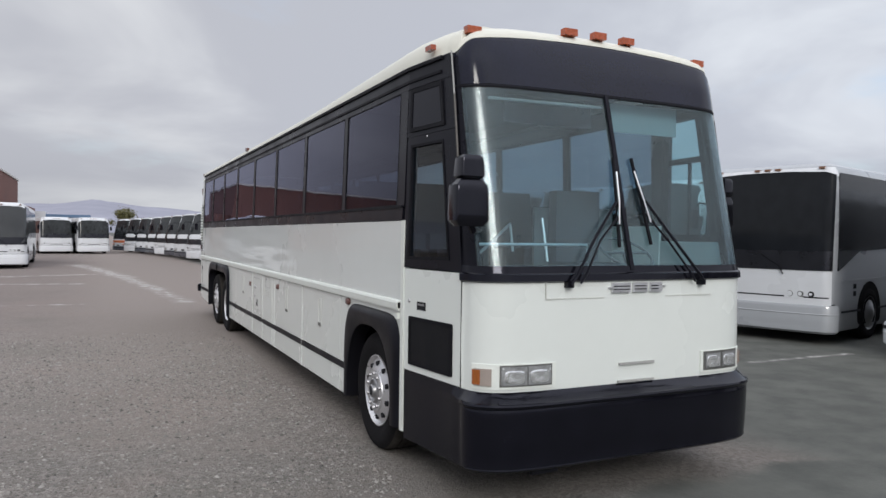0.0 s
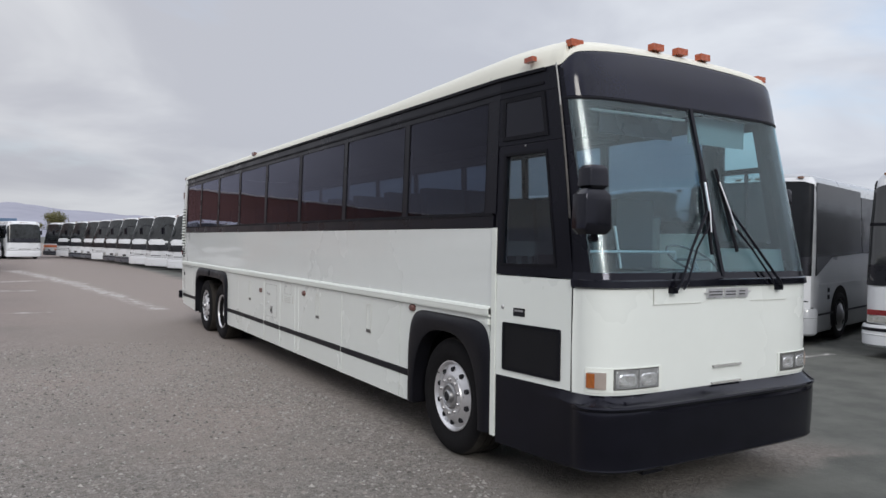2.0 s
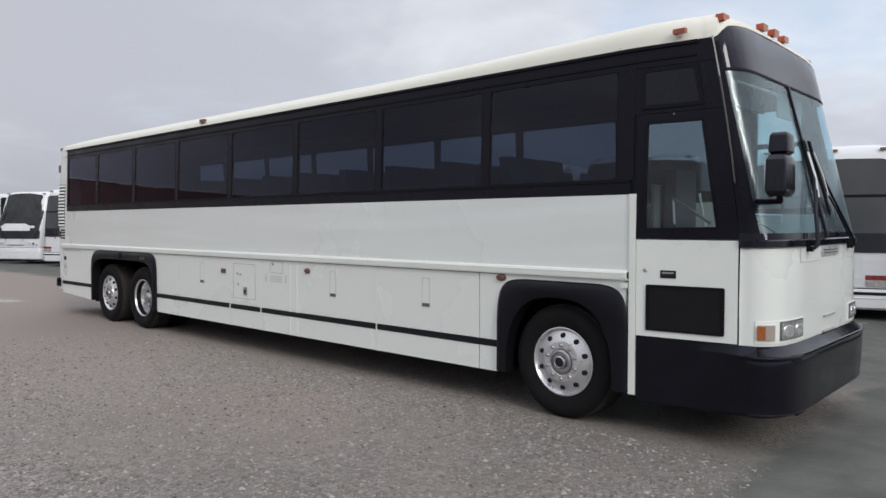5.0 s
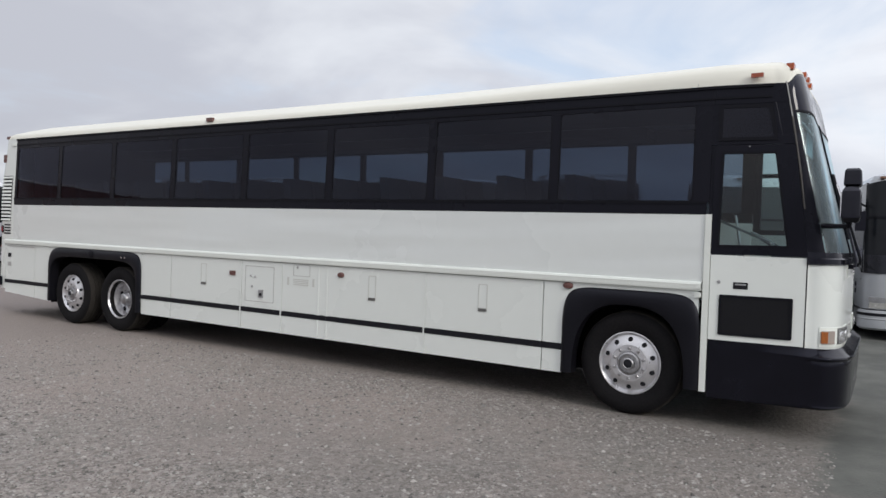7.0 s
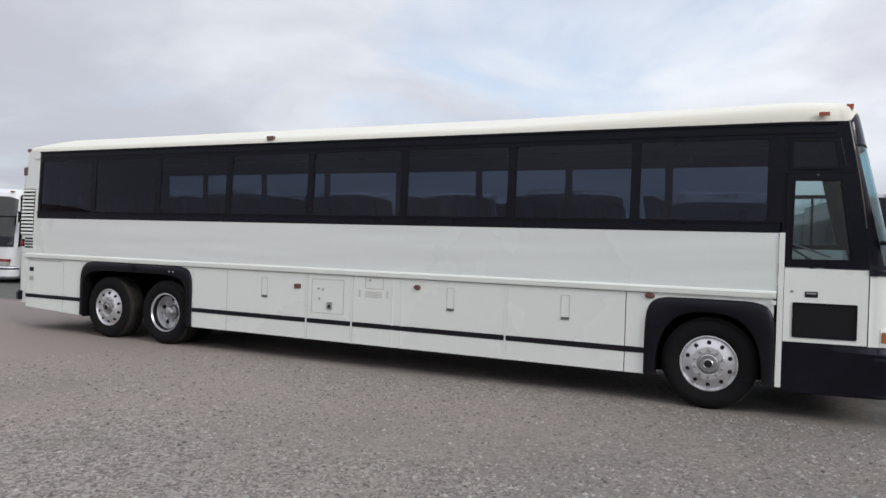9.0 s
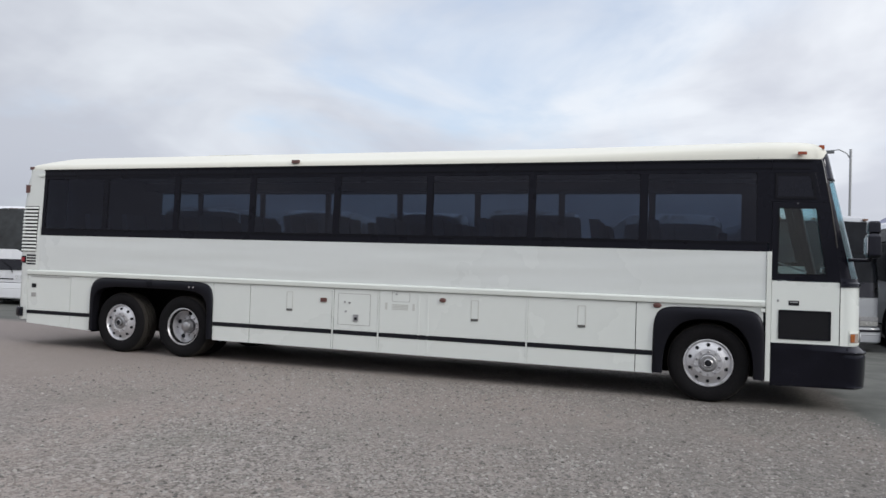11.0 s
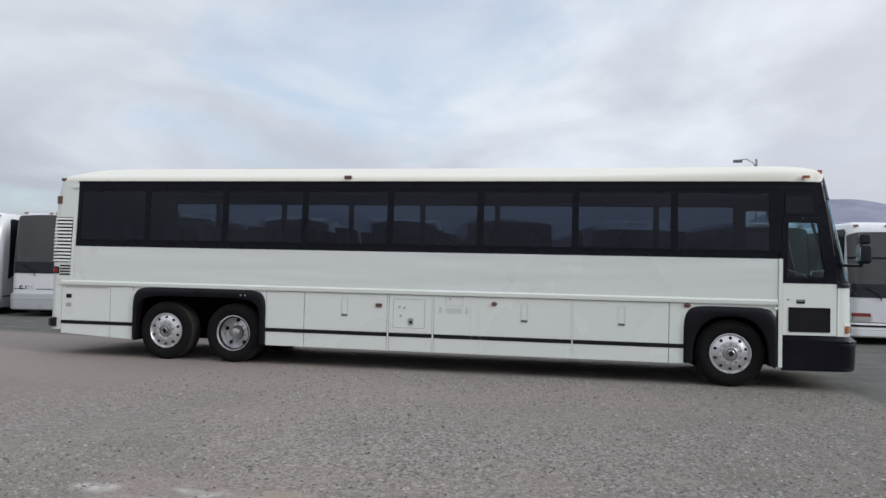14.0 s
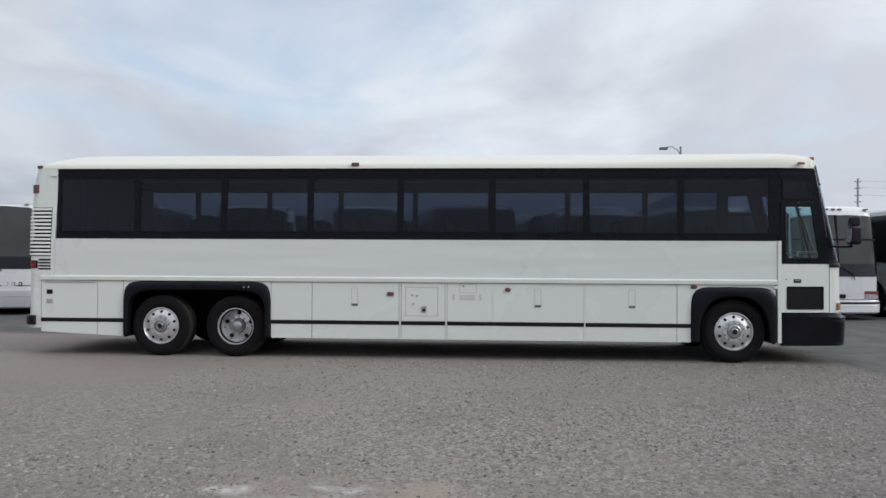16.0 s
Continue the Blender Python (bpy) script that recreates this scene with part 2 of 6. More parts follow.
PILLARSHEEN = material("pillar_edge_sheen", (0.085, 0.08, 0.075), rough=0.45, metal=0.3, vary=0.3, scale=6.0)
GREYPLATE = material("grey_plate", (0.35, 0.35, 0.34), rough=0.5)
FABRIC = material("seat_fabric", (0.045, 0.053, 0.068), rough=0.9, vary=0.3, scale=12, bump=0.2)
LINING = material("ceiling_lining", (0.04, 0.041, 0.047), rough=0.8, vary=0.1)
FLOORMAT = material("cabin_floor", (0.05, 0.05, 0.055), rough=0.8)
DASH = material("dashboard", (0.13, 0.14, 0.15), rough=0.6)
SHEET = material("grey_blind", (0.24, 0.28, 0.29), rough=0.7)
TINT = glass("tinted_side_glass", (0.175, 0.21, 0.26), ior=1.44, sheen=(0.80, 0.81, 1.0))
DOORGLASS = glass("door_glass", (0.55, 0.66, 0.66))
SCREEN = glass("windscreen_glass", (0.49, 0.745, 0.83), rough=0.09, ior=1.74, sheen=(0.84, 0.96, 0.99), film=0.032)


# ---- building blocks ----
def done(bm, name, mat, bevel=0.0, smooth=True):
    if bevel:
        edges = [e for e in bm.edges if len(e.link_faces) == 2 and e.calc_face_angle(0) > 0.6]
        bmesh.ops.bevel(bm, geom=edges, offset=bevel, segments=2, affect="EDGES", clamp_overlap=True)
    bmesh.ops.recalc_face_normals(bm, faces=bm.faces)
    me = bpy.data.meshes.new(name)
    bm.to_mesh(me)
    bm.free()
    me.materials.append(mat)
    if smooth:
        me.shade_smooth()
        me.set_sharp_from_angle(angle=radians(35))
    return me


def part(name, bm, mat, parent, label="", bevel=0.0, smooth=True):
    ob = new(name, done(bm, name, mat, bevel, smooth))
    if parent:
        ob.parent = parent
        if parent.type == "EMPTY":
            ob.matrix_parent_inverse = parent.matrix_basis.inverted()
    if label:
        ob["label"] = label
    return ob


def glazed(ob, centre):
    """Leaves the gloss and the tint to the outer face of a pane."""
    ob.data.materials.append(CLEAR)
    for p in ob.data.polygons:
        if p.normal.dot(p.center - Vector((*centre, p.center.z))) <= 0 or abs(p.normal.z) > 0.8 or p.area < 0.0016:
            p.material_index = 1
    return ob


def thing(name, base, label, category, group="", kind=""):
    ob = new(name)
    ob.empty_display_size = 0.3
    ob.matrix_basis = Matrix.Translation(base)
    return tagged(ob, label, category, group, kind)


def box(bm, x0, x1, y0, y1, z0, z1, m=None):
    vs = [bm.verts.new((x, y, z)) for x in (x0, x1) for y in (y0, y1) for z in (z0, z1)]
    for f in ((0, 1, 3, 2), (4, 6, 7, 5), (0, 4, 5, 1), (2, 3, 7, 6), (0, 2, 6, 4), (1, 5, 7, 3)):
        bm.faces.new([vs[i] for i in f])
    if m is not None:
        bmesh.ops.transform(bm, matrix=m, verts=vs)
    return vs


def boxed(*dims):
    bm = bmesh.new()
    box(bm, *dims)
    return bm


def prism(bm, pts, x0, x1):
    """A plate with the outline pts (y, z), from x0 to x1."""
    a = [bm.verts.new((x0, y, z)) for y, z in pts]
    b = [bm.verts.new((x1, y, z)) for y, z in pts]
    bm.faces.new(a), bm.faces.new(b[::-1])
    for i in range(len(pts)):
        j = (i + 1) % len(pts)
        bm.faces.new((a[i], b[i], b[j], a[j]))


def ring(bm, outer, inner, x0, x1):
    """A frame between two outlines of as many points each."""
    n = len(outer)
    o0, o1 = ([bm.verts.new((x, y, z)) for y, z in outer] for x in (x0, x1))
    i0, i1 = ([bm.verts.new((x, y, z)) for y, z in inner] for x in (x0, x1))
    for i in range(n):
        j = (i + 1) % n
        bm.faces.new((o0[i], i0[i], i0[j], o0[j]))
        bm.faces.new((o1[j], i1[j], i1[i], o1[i]))
        bm.faces.new((o0[j], o1[j], o1[i], o0[i]))
        bm.faces.new((i0[i], i1[i], i1[j], i0[j]))


def arch(bm, outer, inner, x0, x1):
    """An open frame between two lines of as many points each, closed at its feet."""
    n = len(outer)
    o0, o1 = ([bm.verts.new((x, y, z)) for y, z in outer] for x in (x0, x1))
    i0, i1 = ([bm.verts.new((x, y, z)) for y, z in inner] for x in (x0, x1))
    for i in range(n - 1):
        j = i + 1
        bm.faces.new((o0[i], i0[i], i0[j], o0[j]))
        bm.faces.new((o1[j], i1[j], i1[i], o1[i]))
        bm.faces.new((o0[j], o1[j], o1[i], o0[i]))
        bm.faces.new((i0[i], i1[i], i1[j], i0[j]))
    for k in (0, n - 1):
        bm.faces.new((o0[k], o1[k], i1[k], i0[k]))


def rolled_arch(bm, outer, inner, x_in):
    """An arch surround that rolls out from the flank and stands proud round its opening."""
    levels = [(0.0, XR - 0.002), (0.06, XR - 0.018), (0.22, XR - 0.036), (0.45, XR - 0.045), (0.9, XR - 0.046), (1.0, XR - 0.038), (1.0, x_in)]
    rows = [[bm.verts.new((x, oy + (iy - oy) * f, oz + (iz - oz) * f)) for (oy, oz), (iy, iz) in zip(outer, inner)] for f, x in levels]
    for u, v in zip(rows, rows[1:]):
        for k in range(len(u) - 1):
            bm.faces.new((u[k], v[k], v[k + 1], u[k + 1]))


def rounded(y0, y1, z0, z1, r, steps=5):
    """Outline of a rectangle with round corners."""
    pts = []
    for cy, cz, a0 in ((y1 - r, z1 - r, 0), (y0 + r, z1 - r, 90), (y0 + r, z0 + r, 180), (y1 - r, z0 + r, 270)):
        for k in range(steps + 1):
            a = radians(a0 + 90 * k / steps)
            pts.append((cy + r * math.cos(a), cz + r * math.sin(a)))
    return pts


def tube(bm, pts, r, seg=8):
    """A round bar through the points."""
    pts = [Vector(p) for p in pts]
    rings = []
    for i, p in enumerate(pts):
        d = (pts[min(i + 1, len(pts) - 1)] - pts[max(i - 1, 0)]).normalized()
        a = d.orthogonal().normalized()
        if rings:
            a = (last - d * last.dot(d)).normalized()
        last = a
        b = d.cross(a)
        rings.append([bm.verts.new(p + r * (math.cos(2 * math.pi * k / seg) * a + math.sin(2 * math.pi * k / seg) * b)) for k in range(seg)])
    for u, v in zip(rings, rings[1:]):
        for k in range(seg):
            bm.faces.new((u[k], u[(k + 1) % seg], v[(k + 1) % seg], v[k]))
    bm.faces.new(rings[0][::-1]), bm.faces.new(rings[-1])


def lathe(bm, profile, centre, out=-1, seg=40, close=False):
    """Turns (radius, outward) points round an axle along x."""
    cx, cy, cz = centre
    rings = []
    for r, a in profile:
        rings.append([bm.verts.new((cx + out * a, cy + r * math.cos(2 * math.pi * k / seg), cz + r * math.sin(2 * math.pi * k / seg))) for k in range(seg)] if r > 1e-5 else [bm.verts.new((cx + out * a, cy, cz))])
    pairs = list(zip(rings, rings[1:])) + ([(rings[-1], rings[0])] if close else [])
    for u, v in pairs:
        for k in range(seg):
            j = (k + 1) % seg
            if len(u) == 1:
                bm.faces.new((u[0], v[j], v[k]))
            elif len(v) == 1:
                bm.faces.new((u[k], u[j], v[0]))
            else:
                bm.faces.new((u[k], u[j], v[j], v[k]))


def sweep(bm, path, profile, shift=None, close=True, caps=True):
    """Carries the profile (outward, z) along a plan path of (x, y, nx, ny). shift(z) pushes it back in y."""
    rows = []
    for x, y, nx, ny in path:
        rows.append([bm.verts.new((x + nx * o, y + ny * o + (shift(z) if shift else 0), z)) for o, z in profile])
    n = len(profile)
    for u, v in zip(rows, rows[1:]):
        for k in range(n if close else n - 1):
            j = (k + 1) % n
            bm.faces.new((u[k], v[k], v[j], u[j]))
    if close and caps:
        bm.faces.new(rows[0]), bm.faces.new(rows[-1][::-1])


def wheel(parent, centre, deep, out=-1, mats=(None, None), tr=0.5, simple=False):
    """A coach wheel with its tyre, rim, hub, nuts and hand holes."""
    cx, cy, cz = centre
    seg = 24 if simple else 48
    bm = bmesh.new()
    prof = [(0.26, -0.02), (0.292, 0.004), (0.31, 0.012), (0.35, 0.032), (0.40, 0.042), (0.44, 0.036), (0.468, 0.024), (0.486, 0.006), (tr, -0.02)]
    for g in range(4):
        a = -0.02 - 0.062 * (g + 1)
        prof += [(tr, a + 0.014), (tr - 0.012, a + 0.012), (tr - 0.012, a), (tr, a - 0.002)]
    prof += [(0.47, -0.30), (0.40, -0.31), (0.30, -0.28)]
    lathe(bm, prof, centre, out, seg, close=True)
    tyre = part("wheel", bm, TYRE, parent, "black tyre on a polished rim")
    tyre.data.materials.append(TREAD)
    for p in tyre.data.polygons:
        if math.hypot(p.center.y - cy, p.center.z - cz) > 0.478:
            p.material_index = 1
    bm = bmesh.new()
    if deep:
        prof = [(0.276, -0.02), (0.299, 0.004), (0.302, 0.016), (0.293, 0.018), (0.279, -0.005), (0.271, -0.05), (0.260, -0.15), (0.247, -0.175), (0.174, -0.165), (0.130, -0.15), (0.121, -0.15), (0.121, -0.20)]
    else:
        prof = [(0.276, -0.02), (0.299, 0.004), (0.302, 0.016), (0.293, 0.018), (0.279, 0.0), (0.269, -0.012), (0.252, -0.006), (0.208, 0.018), (0.178, 0.028), (0.174, 0.038), (0.121, 0.04), (0.108, 0.03), (0.108, -0.02)]
    lathe(bm, prof, centre, out, seg)
    part("rim", bm, ALLOY, tyre, "polished alloy wheel rim")
    bm = bmesh.new()
    if deep:
        lathe(bm, [(0.112, -0.16), (0.108, -0.10), (0.092, -0.085), (0.084, -0.05), (0.074, -0.04), (0.05, -0.034), (0.0, -0.034)], centre, out, 24)
    else:
        lathe(bm, [(0.108, 0.0), (0.106, 0.045), (0.092, 0.052), (0.086, 0.036), (0.062, 0.036), (0.055, 0.065), (0.045, 0.072), (0.03, 0.06), (0.0, 0.06)], centre, out, 24)
    part("hub", bm, STEEL, tyre, "dull steel hub")
    bm = bmesh.new()
    c0 = -0.034 if deep else 0.06
    lathe(bm, [(0.045, c0 - 0.01), (0.044, c0 + 0.008), (0.034, c0 + 0.012), (0.0, c0 + 0.013)], centre, out, 16)
    part("hub_centre", bm, HOLE if not deep else STEEL, tyre)
    if simple:
        return
    for k in range(10):
        a = 2 * math.pi * (k + 0.5) / 10
        y, z = math.cos(a), math.sin(a)
        na, rn = (-0.15, 0.146) if deep else (0.04, 0.146)
        bm = bmesh.new()
        lathe(bm, [(0.017, na - 0.01), (0.016, na + 0.010), (0.011, na + 0.017), (0.0, na + 0.018)], (cx, cy + rn * y, cz + rn * z), out, 6)
        part("wheel_nut", bm, STEEL, tyre)
        ha, rh, hr = (-0.1665, 0.208, 0.035) if deep else (0.0135, 0.228, 0.021)
        if not deep or k % 2 == 0:
            bm = bmesh.new()
            lathe(bm, [(hr + 0.004, ha - 0.02), (hr, ha + 0.0065), (hr * 0.6, ha + 0.004), (0, ha + 0.003)], (cx, cy + rh * y, cz + rh * z), out, 12)
            part("hand_hole", bm, HOLE, tyre)


# ---- the large structure: ground and distance ----
def ground_material():
    m = bpy.data.materials.new("gravelly_yard")
    m.use_nodes = True
    nt = m.node_tree
    n, l = nt.nodes.new, nt.links.new
    b = nt.nodes["Principled BSDF"]
    tc = n("ShaderNodeTexCoord")
    P = tc.outputs["Object"]

    def noise_tex(scale, detail=4, rough=0.55, vec=P):
        t = n("ShaderNodeTexNoise")
        t.inputs["Scale"].default_value, t.inputs["Detail"].default_value, t.inputs["Roughness"].default_value = scale, detail, rough
        l(vec, t.inputs["Vector"])
        return t.outputs["Fac"]

    def ranged(v, a, b_, c=0.0, d=1.0, smooth=True):
        r = n("ShaderNodeMapRange")
        if smooth:
            r.interpolation_type = "SMOOTHSTEP"
        for k, x in zip(("From Min", "From Max", "To Min", "To Max"), (a, b_, c, d)):
            r.inputs[k].default_value = x
        l(v, r.inputs["Value"])
        return r.outputs[0]

    def math_(op, a, b_):
        t = n("ShaderNodeMath"); t.operation = op
        for i, v in enumerate((a, b_)):
            if isinstance(v, (int, float)):
                t.inputs[i].default_value = v
            else:
                l(v, t.inputs[i])
        return t.outputs[0]

    def mixed(f, a, b_):
        t = n("ShaderNodeMix"); t.data_type = "RGBA"
        if isinstance(f, (int, float)):
            t.inputs["Factor"].default_value = f
        else:
            l(f, t.inputs["Factor"])
        for key, v in (("A", a), ("B", b_)):
            if isinstance(v, tuple):
                t.inputs[key].default_value = (*v, 1)
            else:
                l(v, t.inputs[key])
        return t.outputs["Result"]

    sep = n("ShaderNodeSeparateXYZ"); l(P, sep.inputs[0])
    X, Y = sep.outputs["X"], sep.outputs["Y"]
    # stones of two sizes set in worn asphalt
    v1, v2 = n("ShaderNodeTexVoronoi"), n("ShaderNodeTexVoronoi")
    v1.inputs["Scale"].default_value, v2.inputs["Scale"].default_value = 31.0, 70.0
    l(P, v1.inputs["Vector"]); l(P, v2.inputs["Vector"])
    g1, g2 = n("ShaderNodeSeparateColor"), n("ShaderNodeSeparateColor")
    l(v1.outputs["Color"], g1.inputs[0]); l(v2.outputs["Color"], g2.inputs[0])
    stone = math_("ADD", math_("MULTIPLY", g1.outputs["Red"], 0.55), math_("MULTIPLY", g2.outputs["Green"], 0.45))
    patch = noise_tex(0.35, 5)
    mid = noise_tex(1.7, 5, 0.6)
    grain = noise_tex(160, 2)
    gravel = mixed(ranged(stone, 0.15, 0.85), (0.089, 0.080, 0.072), (0.366, 0.337, 0.312))
    gravel = mixed(math_("MULTIPLY", ranged(g1.outputs["Blue"], 0.90, 0.97), 0.55), gravel, (0.44, 0.42, 0.40))
    warm = mixed(ranged(patch, 0.35, 0.65), (0.190, 0.177, 0.162), (0.278, 0.226, 0.198))
    dust = ranged(noise_tex(0.22, 5, 0.65), 0.40, 0.60)
    clump = noise_tex(9.0, 3, 0.6)
    gravel = mixed(ranged(clump, 0.35, 0.65, 0.0, 0.35), gravel, (0.125, 0.119, 0.111))
    gravel = mixed(math_("ADD", math_("MULTIPLY", dust, 0.55), 0.08), gravel, warm)
    gravel = mixed(math_("MULTIPLY", ranged(mid, 0.56, 0.75), 0.35), gravel, (0.26, 0.242, 0.225))
    olive = ranged(noise_tex(0.55, 4, 0.6), 0.50, 0.66, 0.0, 0.45)
    gravel = mixed(olive, gravel, (0.140, 0.139, 0.119))
    # smoother, darker sealed strip ahead of the coach
    asphalt = mixed(ranged(mid, 0.3, 0.7), (0.080, 0.084, 0.076), (0.134, 0.137, 0.124))
    asphalt = mixed(math_("MULTIPLY", grain, 0.4), asphalt, (0.06, 0.06, 0.058))
    edge = math_("ADD", Y, math_("MULTIPLY", math_("SUBTRACT", mid, 0.5), 0.5))
    sealed = math_("MULTIPLY", ranged(edge, 4.12, 3.88), ranged(math_("ADD", X, math_("MULTIPLY", math_("SUBTRACT", mid, 0.5), 1.4)), 0.1, 1.1))
    far_sealed = ranged(math_("ADD", X, math_("MULTIPLY", patch, 2.0)), 6.0, 7.0)
    sealed = math_("MAXIMUM", sealed, far_sealed)
    gravel = mixed(ranged(Y, 8.0, 22.0, 0.0, 0.72), gravel, (0.204, 0.167, 0.155))
    gravel = mixed(ranged(Y, 8.0, 2.5, 0.0, 0.66), gravel, (0.124, 0.117, 0.107))
    trodden = math_("MULTIPLY", ranged(math_("ADD", X, math_("MULTIPLY", patch, 2.5)), -1.6, 1.2), ranged(math_("ADD", Y, mid), 5.5, 9.5))
    gravel = mixed(math_("MULTIPLY", trodden, 0.5), gravel, (0.246, 0.210, 0.190))
    # darker tone where both x and y are low
    darker_patch = math_("MULTIPLY", ranged(math_("ADD", Y, math_("MULTIPLY", mid, 3.0)), 11.5, 7.5), ranged(X, -2.5, -6.0))
    gravel = mixed(math_("MULTIPLY", darker_patch, 0.6), gravel, (0.092, 0.092, 0.084))
    # darker ground towards low x, deepened to paint in lens fall-off
    outer = ranged(math_("ADD", X, math_("MULTIPLY", patch, 2.0)), -2.6, -5.6)
    gravel = mixed(math_("MULTIPLY", outer, 0.36), gravel, (0.092, 0.094, 0.086))
    # slightly darker tone left of the coach, towards low y
    worn = math_("MULTIPLY", ranged(math_("ADD", X, patch), 1.2, -0.4), ranged(math_("ADD", Y, mid), 11.0, 7.0))
    gravel = mixed(math_("MULTIPLY", worn, 0.2), gravel, (0.096, 0.090, 0.085))
    strip = math_("MULTIPLY", ranged(math_("ADD", X, mid), -0.6, 1.2), ranged(Y, 8.5, 11.0))
    gravel = mixed(math_("MULTIPLY", strip, 0.4), gravel, (0.285, 0.25, 0.228))
    col = mixed(sealed, gravel, asphalt)
    # chalky tyre trails, each along a stretch of line
    streak_vec = n("ShaderNodeMapping"); streak_vec.inputs["Scale"].default_value = (2.4, 1.2, 1)
    l(P, streak_vec.inputs[0])
    ragged = noise_tex(1.3, 6, 0.65, streak_vec.outputs[0])

    def trail(x0, y0, x1, y1, half, lo, hi):
        dx, dy = x1 - x0, y1 - y0
        ll = dx * dx + dy * dy
        px, py = math_("SUBTRACT", X, x0), math_("SUBTRACT", Y, y0)
        t = math_("DIVIDE", math_("ADD", math_("MULTIPLY", px, dx), math_("MULTIPLY", py, dy)), ll)
        tt = math_("MINIMUM", math_("MAXIMUM", t, 0.0), 1.0)
        ex, ey = math_("SUBTRACT", px, math_("MULTIPLY", tt, dx)), math_("SUBTRACT", py, math_("MULTIPLY", tt, dy))
        d = math_("SQRT", math_("ADD", math_("MULTIPLY", ex, ex), math_("MULTIPLY", ey, ey)), 0.0)
        d = math_("ADD", d, math_("MULTIPLY", math_("SUBTRACT", mid, 0.5), half * 2.2))
        return math_("MULTIPLY", ranged(d, half * 1.15, half * 0.05), ranged(ragged, lo - 0.08, hi + 0.06))

    marks = None
    for a in ((-1.2, 46, -0.36, 41.3, 0.6, 0.36, 0.56), (-0.36, 41.3, 0.94, 32.2, 0.5, 0.34, 0.56), (0.94, 32.2, 1.66, 24.7, 0.38, 0.36, 0.58), (1.66, 24.7, 2.05, 19.9, 0.32, 0.40, 0.62),
              (-4.4, 33.4, -0.5, 34.9, 0.5, 0.40, 0.55), (-4.5, 29.0, -0.66, 28.4, 0.35, 0.40, 0.55), (-4.0, 20.4, -0.44, 20.1, 0.16, 0.44, 0.58),
              (-4.55, 11.6, -4.5, 11.4, 0.14, 0.36, 0.55), (-4.85, 11.15, -4.75, 10.5, 0.36, 0.50, 0.66), (-4.3, 11.05, -4.5, 10.6, 0.16, 0.48, 0.62), (1.27, 9.64, 1.57, 9.63, 0.05, 0.45, 0.7), (1.29, 7.82, 1.45, 7.54, 0.04, 0.45, 0.7), (9.0, 7.8, 11.4, 7.9, 0.09, 0.4, 0.55), (8.9, 5.6, 11.5, 5.4, 0.08, 0.45, 0.6)):
        t = trail(*a)
        marks = t if marks is None else math_("MAXIMUM", marks, t)
    marks = math_("MULTIPLY", marks, ranged(clump, 0.38, 0.60, 0.35, 1.0))
    col = mixed(math_("MULTIPLY", marks, 0.95), col, (0.50, 0.485, 0.465))
    tan = math_("MULTIPLY", trail(-4.85, 10.1, -4.45, 10.05, 0.26, 0.25, 0.45), 0.7)
    col = mixed(tan, col, (0.30, 0.25, 0.205))
    l(col, b.inputs["Base Color"])
    b.inputs["Roughness"].default_value = 0.88
    b.inputs["Specular IOR Level"].default_value = 0.3
    bp = n("ShaderNodeBump"); bp.inputs["Strength"].default_value, bp.inputs["Distance"].default_value = 0.55, 0.016
    rough_h = math_("MULTIPLY", math_("ADD", v1.outputs["Distance"], v2.outputs["Distance"]), math_("SUBTRACT", 1.0, math_("MULTIPLY", sealed, 0.8)))
    l(rough_h, bp.inputs["Height"]); l(bp.outputs[0], b.inputs["Normal"])
    return m


GROUND = ground_material()


def fall(x, y):
    """The yard drops a little towards its far end and towards the parked row."""
    return -0.0033 * min(max(0.0, y - 18), 75) - 0.013 * min(max(0.0, x - 5), 9)


def build_ground():
    bm = bmesh.new()
    xs = [-4000, -800, -200, -60] + list(range(-30, 31, 3)) + [60, 200, 800, 4000]
    ys = [-4000, -800, -200, -60] + list(range(-30, 91, 3)) + [120, 200, 800, 4000]
    grid = [[bm.verts.new((x, y, fall(x, y))) for y in ys] for x in xs]
    for i in range(len(xs) - 1):
        for j in range(len(ys) - 1):
            bm.faces.new((grid[i][j], grid[i + 1][j], grid[i + 1][j + 1], grid[i][j + 1]))
    return tagged(part("ground", bm, GROUND, None), "worn gravelly asphalt yard with chalky tyre trails", "ground", kind="structure")


build_ground()


